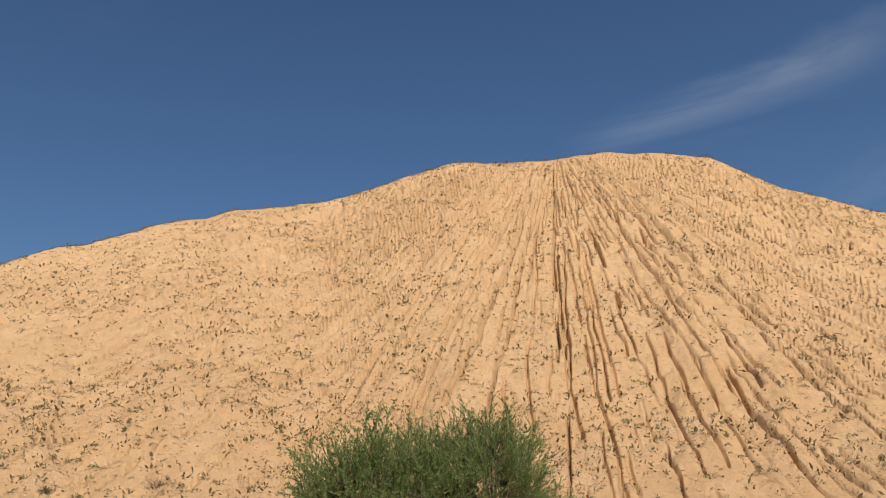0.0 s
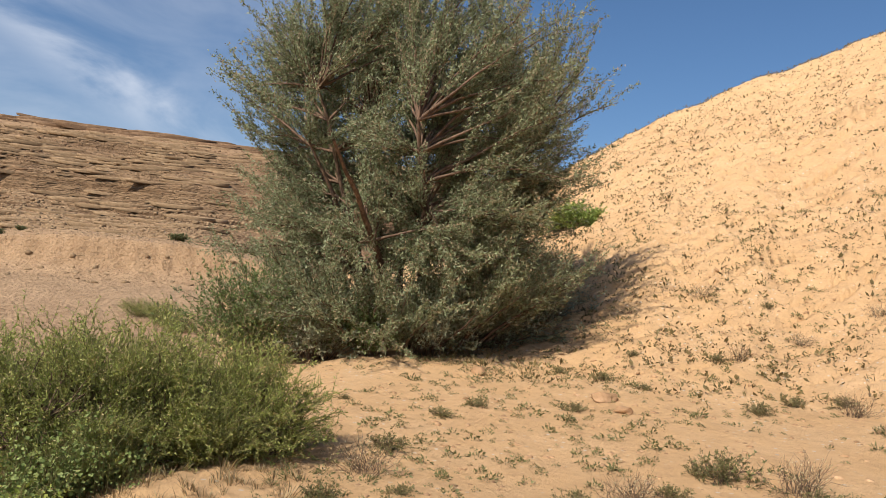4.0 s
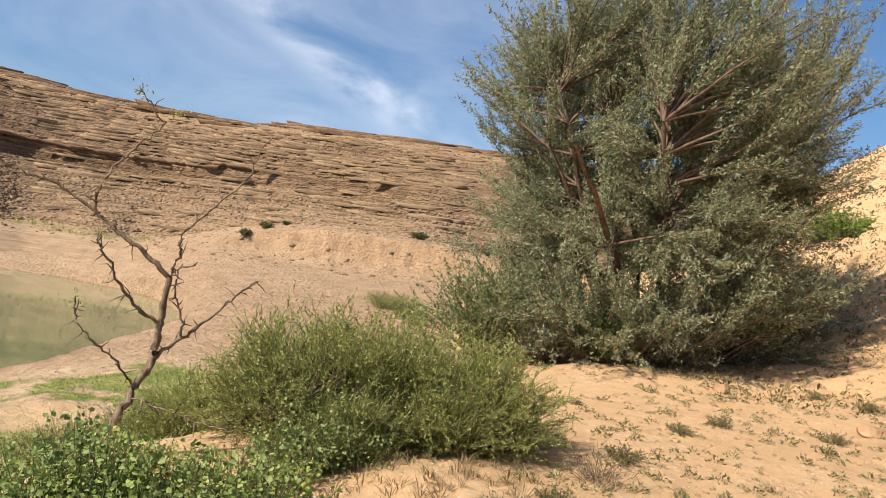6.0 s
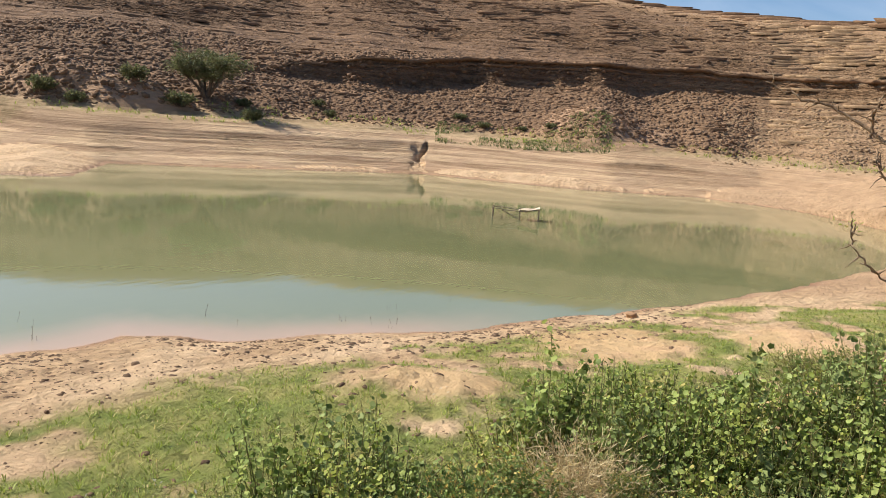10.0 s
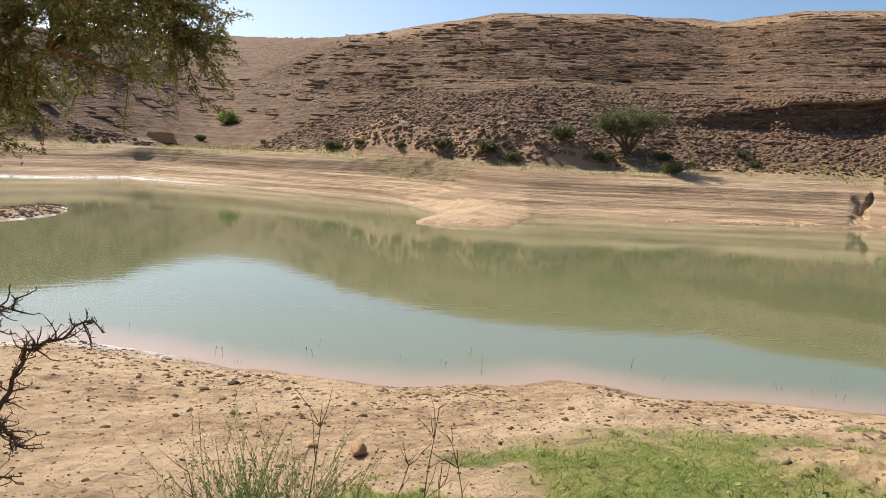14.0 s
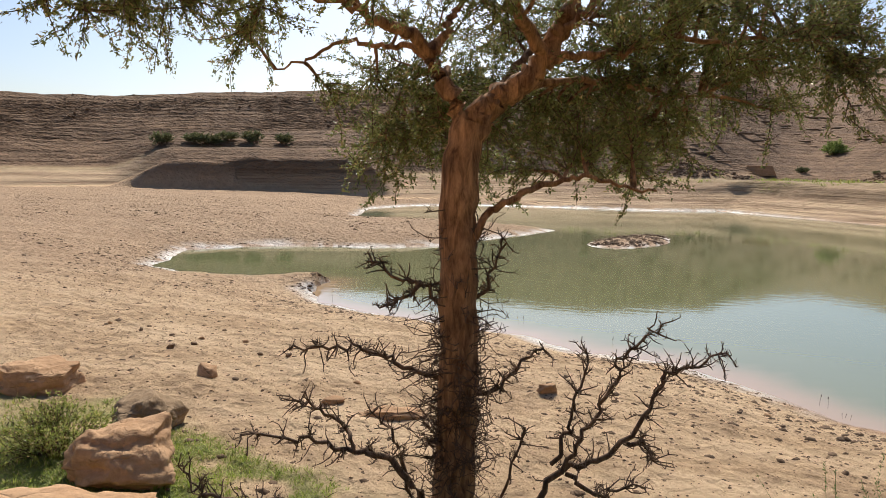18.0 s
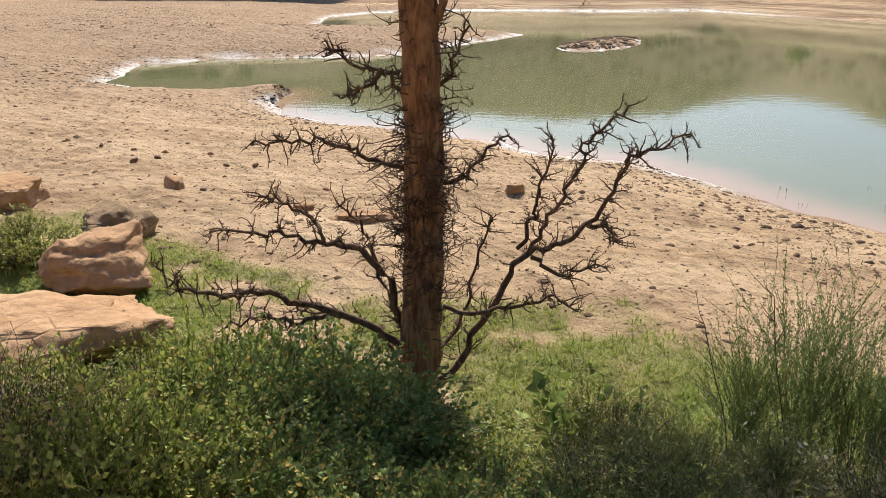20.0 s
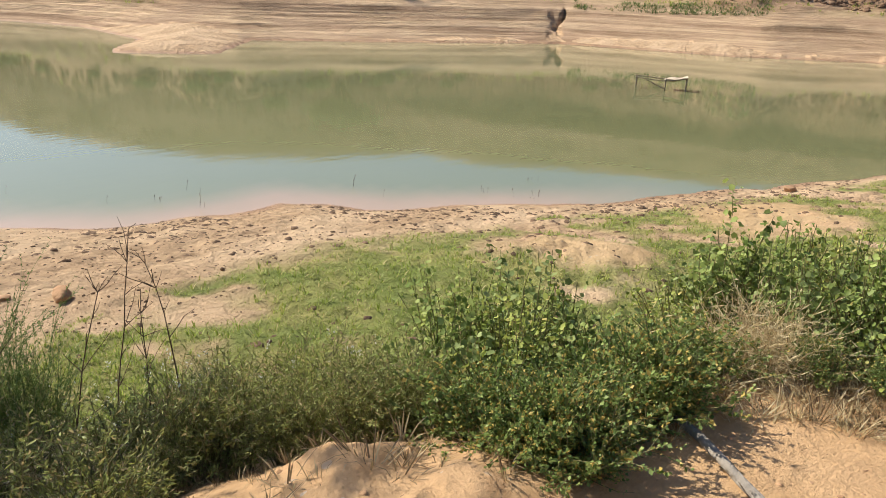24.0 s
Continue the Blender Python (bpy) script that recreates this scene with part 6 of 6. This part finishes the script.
strew("path_pebbles", stones, scatter(rng, 700, (60, 200), (1.3, 4.0), None, (0.008, 0.04), 0.1, 0.8), PALE, "small pebbles and crumbs on the sandy path", "stones", tip=0.4)
strew("mud_clods", stones, scatter(rng, 60000, (100, 219), (6, 34), lambda x, y, z, m: (m["mud"] > 0.4) & (z > 0.03) & (0.9 * np.exp(-((z - 0.20) / 0.20) ** 2) + 0.10 > rng.uniform(0, 1, len(x))) & (vnoise(x * 0.7 + 8, y * 0.7) > 0.33), (0.04, 0.20), 0.15, 0.6), MUDCLOD, "dried trampled mud clods on the flats", "mud clods", tip=0.3)
strew("islet_rubble", stones, scatter(rng, 9000, (172, 188), (34, 50), lambda x, y, z, m: (z > 0.06) & (shore_distance(x, y) < -0.3), (0.10, 0.34), 0.15), MUDCLOD, "dried mud lumps covering the islet", "mud clods", tip=0.3)
strew("flat_clods", stones, scatter(rng, 26000, (172, 222), (20, 62), lambda x, y, z, m: (m["mud"] > 0.4) & (z > 0.05) & (vnoise(x * 0.4, y * 0.4) > 0.35), (0.05, 0.24), 0.2, 0.7), MUDCLOD, "trampled mud clods over the wide flats", "mud clods", tip=0.3)
blossom = [cushion(240, 5, 0.5, 0.6)]
strew("white_blossoms", blossom, scatter(rng, 260, (135, 172), (3.4, 5.2), None, (0.03, 0.05), -9.0), BLOSSOM, "small white blossoms above the weeds", "flowers")


# ---- loose things ----
def rock(name, az, r, size, seed, label, mat, squash=(1.0, 0.8, 0.6), sink=0.25, turn=0.0, tilt=0.0, boxy=0.35):
    """A broken boulder: split faces, chipped edges, bedding."""
    rg = np.random.RandomState(seed)
    bm = bmesh.new()
    bmesh.ops.create_icosphere(bm, subdivisions=5 if size > 0.5 else 3, radius=0.66)
    v = np.array([list(p.co) for p in bm.verts])
    sides = [np.array(d, float) for d in ((0, 0, 1), (1, 0.2, 0), (-1, 0.3, 0), (0.1, 1, 0), (-0.2, -1, 0), (0.7, 0.7, 0.3), (-0.7, -0.6, 0.4))]
    for d in sides + [rg.normal(size=3) for _ in range(6)]:
        nrm = d / np.linalg.norm(d) + boxy * rg.normal(size=3) * (0.25 if d[2] == 1 else 0.6)
        nrm /= np.linalg.norm(nrm)
        v = v - np.maximum(v @ nrm - rg.uniform(0.36, 0.47), 0)[:, None] * nrm
    for p, c in zip(bm.verts, v):
        c = Vector(c)
        out = c.normalized()
        c += out * (0.10 * noise.fractal(c * 2.5 + Vector((seed, 0, 0)), 0.8, 2.0, 7) + 0.03 * noise.noise(Vector((c.x * 2, c.y * 2, c.z * 14 + seed))))
        p.co = (c.x * squash[0] * size, c.y * squash[1] * size, c.z * squash[2] * size)
    for f in bm.faces:
        f.smooth = True
    me = bpy.data.meshes.new(name)
    bm.to_mesh(me)
    bm.free()
    me.materials.append(mat)
    x, y = bearing(az, r)
    ob = tagged(new(name, me), label, "rock", "loose rocks")
    ob.matrix_world = pose(x, y, ground_at(x, y) + size * squash[2] * (0.5 - sink), tilt, 0, turn)
    return ob


rock("boulder", 218.0, 6.15, 1.5, 2, "broad flat orange sandstone slab by the weeds", PALE, (1.05, 0.8, 0.34), 0.30, 40, 4)
rock("boulder", 214.6, 7.4, 0.98, 1, "rounded tan sandstone boulder on the slope", PALE, (1.0, 0.8, 0.62), 0.22, 25, 0, 0.8)
rock("boulder", 213.4, 8.7, 0.9, 3, "crumbling brown clay boulder behind the slab", TAN, (1.0, 0.8, 0.65), 0.3, 120, 0, 0.9)
rock("boulder", 218.6, 3.1, 0.6, 4, "grey-brown boulder at the path's edge", STONE, (1.0, 0.8, 0.55), 0.3, 10)
rock("boulder", 219.6, 10.6, 0.95, 5, "tan sandstone boulder half sunk in grass", PALE, (1.0, 0.8, 0.5), 0.3, 50)
rock("flat_stone", 196.6, 9.1, 0.85, 6, "long flat stone lying on the mud", PALE, (1.0, 0.42, 0.20), 0.3, 15)
rock("flat_stone", 200.6, 9.6, 0.30, 9, "small flat stone on the mud", PALE, (1.0, 0.6, 0.35), 0.25, 60)
rock("flat_stone", 209.5, 10.8, 0.45, 10, "wedge-shaped tan stone on the mud", PALE, (1.0, 0.5, 0.4), 0.25, 140)
rock("flat_stone", 185.2, 10.7, 0.32, 7, "small brick-shaped stone on the mud", PALE, (1.0, 0.6, 0.45), 0.2, 30)
rock("flat_stone", 156.7, 7.9, 0.30, 8, "flat tan stone on the beach", PALE, (1.0, 0.6, 0.4), 0.2, 80)
rk = np.random.RandomState(14)
for k, (az, r) in enumerate([(210, 13.2), (212, 13.6), (214, 14.2), (216, 15.0), (212, 12.5), (210.5, 12.8), (207, 13), (213.5, 14.5), (204, 12), (199, 10.5), (206, 12.2), (208.5, 14), (160, 8.0), (146, 8.4), (178, 11), (170, 12), (193, 12)]):
    rock("beach_stone", az, r, rk.uniform(0.06, 0.15), 20 + k, "small brown stone on dry mud", STONE if k % 3 else PALE, (1.0, rk.uniform(0.6, 0.9), rk.uniform(0.4, 0.65)), 0.25, rk.uniform(0, 360))
for k, (az, r) in enumerate([(104.2, 15.9), (73, 10.5), (75, 11.2), (38, 9.2), (47, 10.5), (36.5, 8.6)]):
    rock("pale_stone", az, r, rk.uniform(0.2, 0.4), 50 + k, "pale weathered stone on sand", PALE, (1.0, 0.7, 0.45), 0.25, rk.uniform(0, 360))


def tube_part(name, parent, a, b, r0, r1, mat, seed, label=""):
    """A slightly crooked pole between two points."""
    rg = np.random.RandomState(seed)
    a, b = np.array(a, float), np.array(b, float)
    t = np.linspace(0, 1, 7)[:, None]
    l = Limbs()
    l.tube(a + (b - a) * t + rg.normal(0, 0.006, (7, 3)) * (np.minimum(t, 1 - t) > 0), np.linspace(r0, r1, 7), 8)
    return part(name, l.mesh(name, mat), parent, label)


def sunken_frame():
    """The drowned cot-like frame that stands in the pond."""
    thing = tagged(new("sunken_bed_frame"), "weathered wooden bed frame with sagging cloth standing in water", "bed frame")
    thing.matrix_world = pose(-29.9, -12.75, 0, 0, 0, 112)
    ends = ((-1.0, -0.4), (-1.0, 0.4), (0.95, -0.4), (0.95, 0.4), (0.15, -0.4), (0.15, 0.4))
    for k, (px, py) in enumerate(ends):
        tube_part("post", thing, (px, py, -0.45), (px + 0.02, py, 0.50 if px > 0.5 else 0.46), 0.026, 0.022, WOOD, k)
    for k, (a, b) in enumerate((((-1.05, -0.4, 0.44), (0.1, -0.4, 0.36)), ((-1.05, 0.4, 0.44), (0.1, 0.4, 0.36)), ((-1.0, -0.45, 0.40), (-1.0, 0.45, 0.40)), ((0.1, -0.4, 0.36), (1.0, -0.4, 0.50)), ((0.1, 0.4, 0.36), (1.0, 0.4, 0.50)), ((0.95, -0.45, 0.48), (0.95, 0.45, 0.48)), ((0.15, -0.42, 0.05), (-0.6, -0.40, 0.36)))):
        tube_part("rail", thing, a, b, 0.022, 0.020, WOOD, 20 + k)
    n = 14
    u, v = np.meshgrid(np.linspace(0, 1, n), np.linspace(0, 1, n))
    z = 0.40 + 0.13 * u - 0.16 * np.sin(np.pi * u) * np.sin(np.pi * v) * 0.8 + 0.02 * np.sin(9 * u + 5 * v)
    top = np.stack([0.1 + 0.9 * u, -0.42 + 0.84 * v, z], -1).reshape(-1, 3)
    i = (np.arange(n - 1)[:, None] * n + np.arange(n - 1)[None]).ravel()
    q = np.stack([i, i + 1, i + n + 1, i + n], -1)
    part("cloth", mesh_of("cloth", np.concatenate([top, top - np.array([0, 0, 0.012])]), np.concatenate([q, q[:, ::-1] + n * n]), CLOTH, True), thing, "sagging dusty beige cloth")


sunken_frame()


def reed(seed):
    rg = np.random.RandomState(seed)
    ob = tagged(new("dead_reed"), "dead dark reed stalk standing in shallow water", "plant", "dead reeds")
    l = Limbs()
    for _ in range(rg.randint(1, 4)):
        p = bend(rg, (rg.normal(0, 0.05), rg.normal(0, 0.05), -0.12), (rg.normal(0, 0.15), rg.normal(0, 0.15), 1), rg.uniform(0.2, 0.36), 4, 0.08)
        l.tube(p, np.linspace(0.003, 0.002, 5), 4)
        l.tube(np.array([p[-1] - [0, 0, 0.02], p[-1] + [0, 0, 0.015]]), (0.008, 0.005), 5)
    part("stalk", l.mesh("stalk", DEAD), ob)
    return ob


rr = np.random.RandomState(33)
reeds = [reed(500 + k) for k in range(4)]
for k in range(44):
    i = rr.randint(4, 25)
    (ax, ay), (cx, cy) = SHORE[i], SHORE[i + 1]
    u, off = rr.rand(), rr.uniform(0.2, 2.2)
    nx, ny = (cy - ay), -(cx - ax)
    ln = math.hypot(nx, ny)
    x, y = ax + u * (cx - ax) - nx / ln * off, ay + u * (cy - ay) - ny / ln * off
    if shore_distance(np.array([x]), np.array([y]))[0] > -0.1:
        x, y = ax + u * (cx - ax) + nx / ln * off, ay + u * (cy - ay) + ny / ln * off
    m4 = pose(x, y, 0, 0, 0, rr.uniform(0, 360))
    if k < 4:
        reeds[k].matrix_world = m4
    else:
        copy_thing(reeds[k % 4], m4).scale = [rr.uniform(0.35, 1.0)] * 3


def tall_stalk(az, r, h, seed, label):
    """One dry branching stalk that overtops the weeds."""
    rg = np.random.RandomState(seed)
    x, y = bearing(az, r)
    thing = stand("dry_stalk", x, y, label, "plant", "dry stalks")
    l = Limbs()
    p = bend(rg, (0, 0, -0.05), (rg.normal(0, 0.1), rg.normal(0, 0.1), 1), h, 9, 0.05)
    l.tube(p, np.linspace(0.005, 0.002, 10), 5)
    for _ in range(12):
        j = rg.randint(4, 10)
        c = bend(rg, p[j], spread(rg, p[j] - p[j - 1], 40), rg.uniform(0.06, 0.25), 3, 0.12)
        l.tube(c, np.linspace(0.0025, 0.0012, 4), 4)
    part("stalk", l.mesh("stalk", TWIG), thing)


for k, (az, r, h) in enumerate([(154.5, 4.2, 1.5), (162.5, 4.2, 1.55), (150, 3.9, 1.15), (166, 4.3, 1.2), (158, 4.0, 1.25), (170, 4.2, 1.0), (151.5, 4.4, 1.2)]):
    tall_stalk(az, r, h, 600 + k, "tall thin dry stalk with wispy seed heads")


def hose():
    l = Limbs()
    xs = [(116.5, 2.95), (114.5, 2.75), (113.2, 2.63), (112.0, 2.52), (110.6, 2.42), (108.5, 2.3), (106, 2.15), (103, 2.0)]
    pts = []
    for az, r in xs:
        x, y = bearing(az, r)
        pts.append((x, y, ground_at(x, y) + 0.012))
    l.tube(np.array(pts), np.full(len(pts), 0.017), 10)
    tagged(new("old_hose", l.mesh("old_hose", HOSE)), "flattened grey plastic hose half buried in sand", "hose")


hose()


def far_steps():
    """Pale stepped weir at the ravine's mouth."""
    x, y = bearing(170.1, 91.6)
    thing = tagged(new("stone_steps"), "pale stone steps at the mouth of the ravine", "steps")
    thing.matrix_world = pose(x, y, ground_at(x, y) - 0.1, 0, 0, -10)
    for k in range(4):
        bm = bmesh.new()
        bmesh.ops.create_cube(bm, size=1.0)
        bmesh.ops.scale(bm, vec=(3.4 - 0.2 * k, 0.9, 0.30), verts=bm.verts)
        bmesh.ops.bevel(bm, geom=bm.edges, offset=0.04, segments=2, affect="EDGES")
        bmesh.ops.translate(bm, vec=(0, -0.7 * k, 0.1 + 0.28 * k), verts=bm.verts)
        me = bpy.data.meshes.new("step")
        bm.to_mesh(me)
        bm.free()
        me.materials.append(PALE)
        part("step", me, thing)


far_steps()
bx, by = bearing(165.4, 112)
shrub("ravine_bush", bx, by, 1.9, 1.7, "bright green bush at the head of the ravine", "bush", 130, stems=70, forks=5, leaf=(0.22, 0.12), per_metre=16, mats=(STEM, HERB), upright=0.3, thick=0.02)
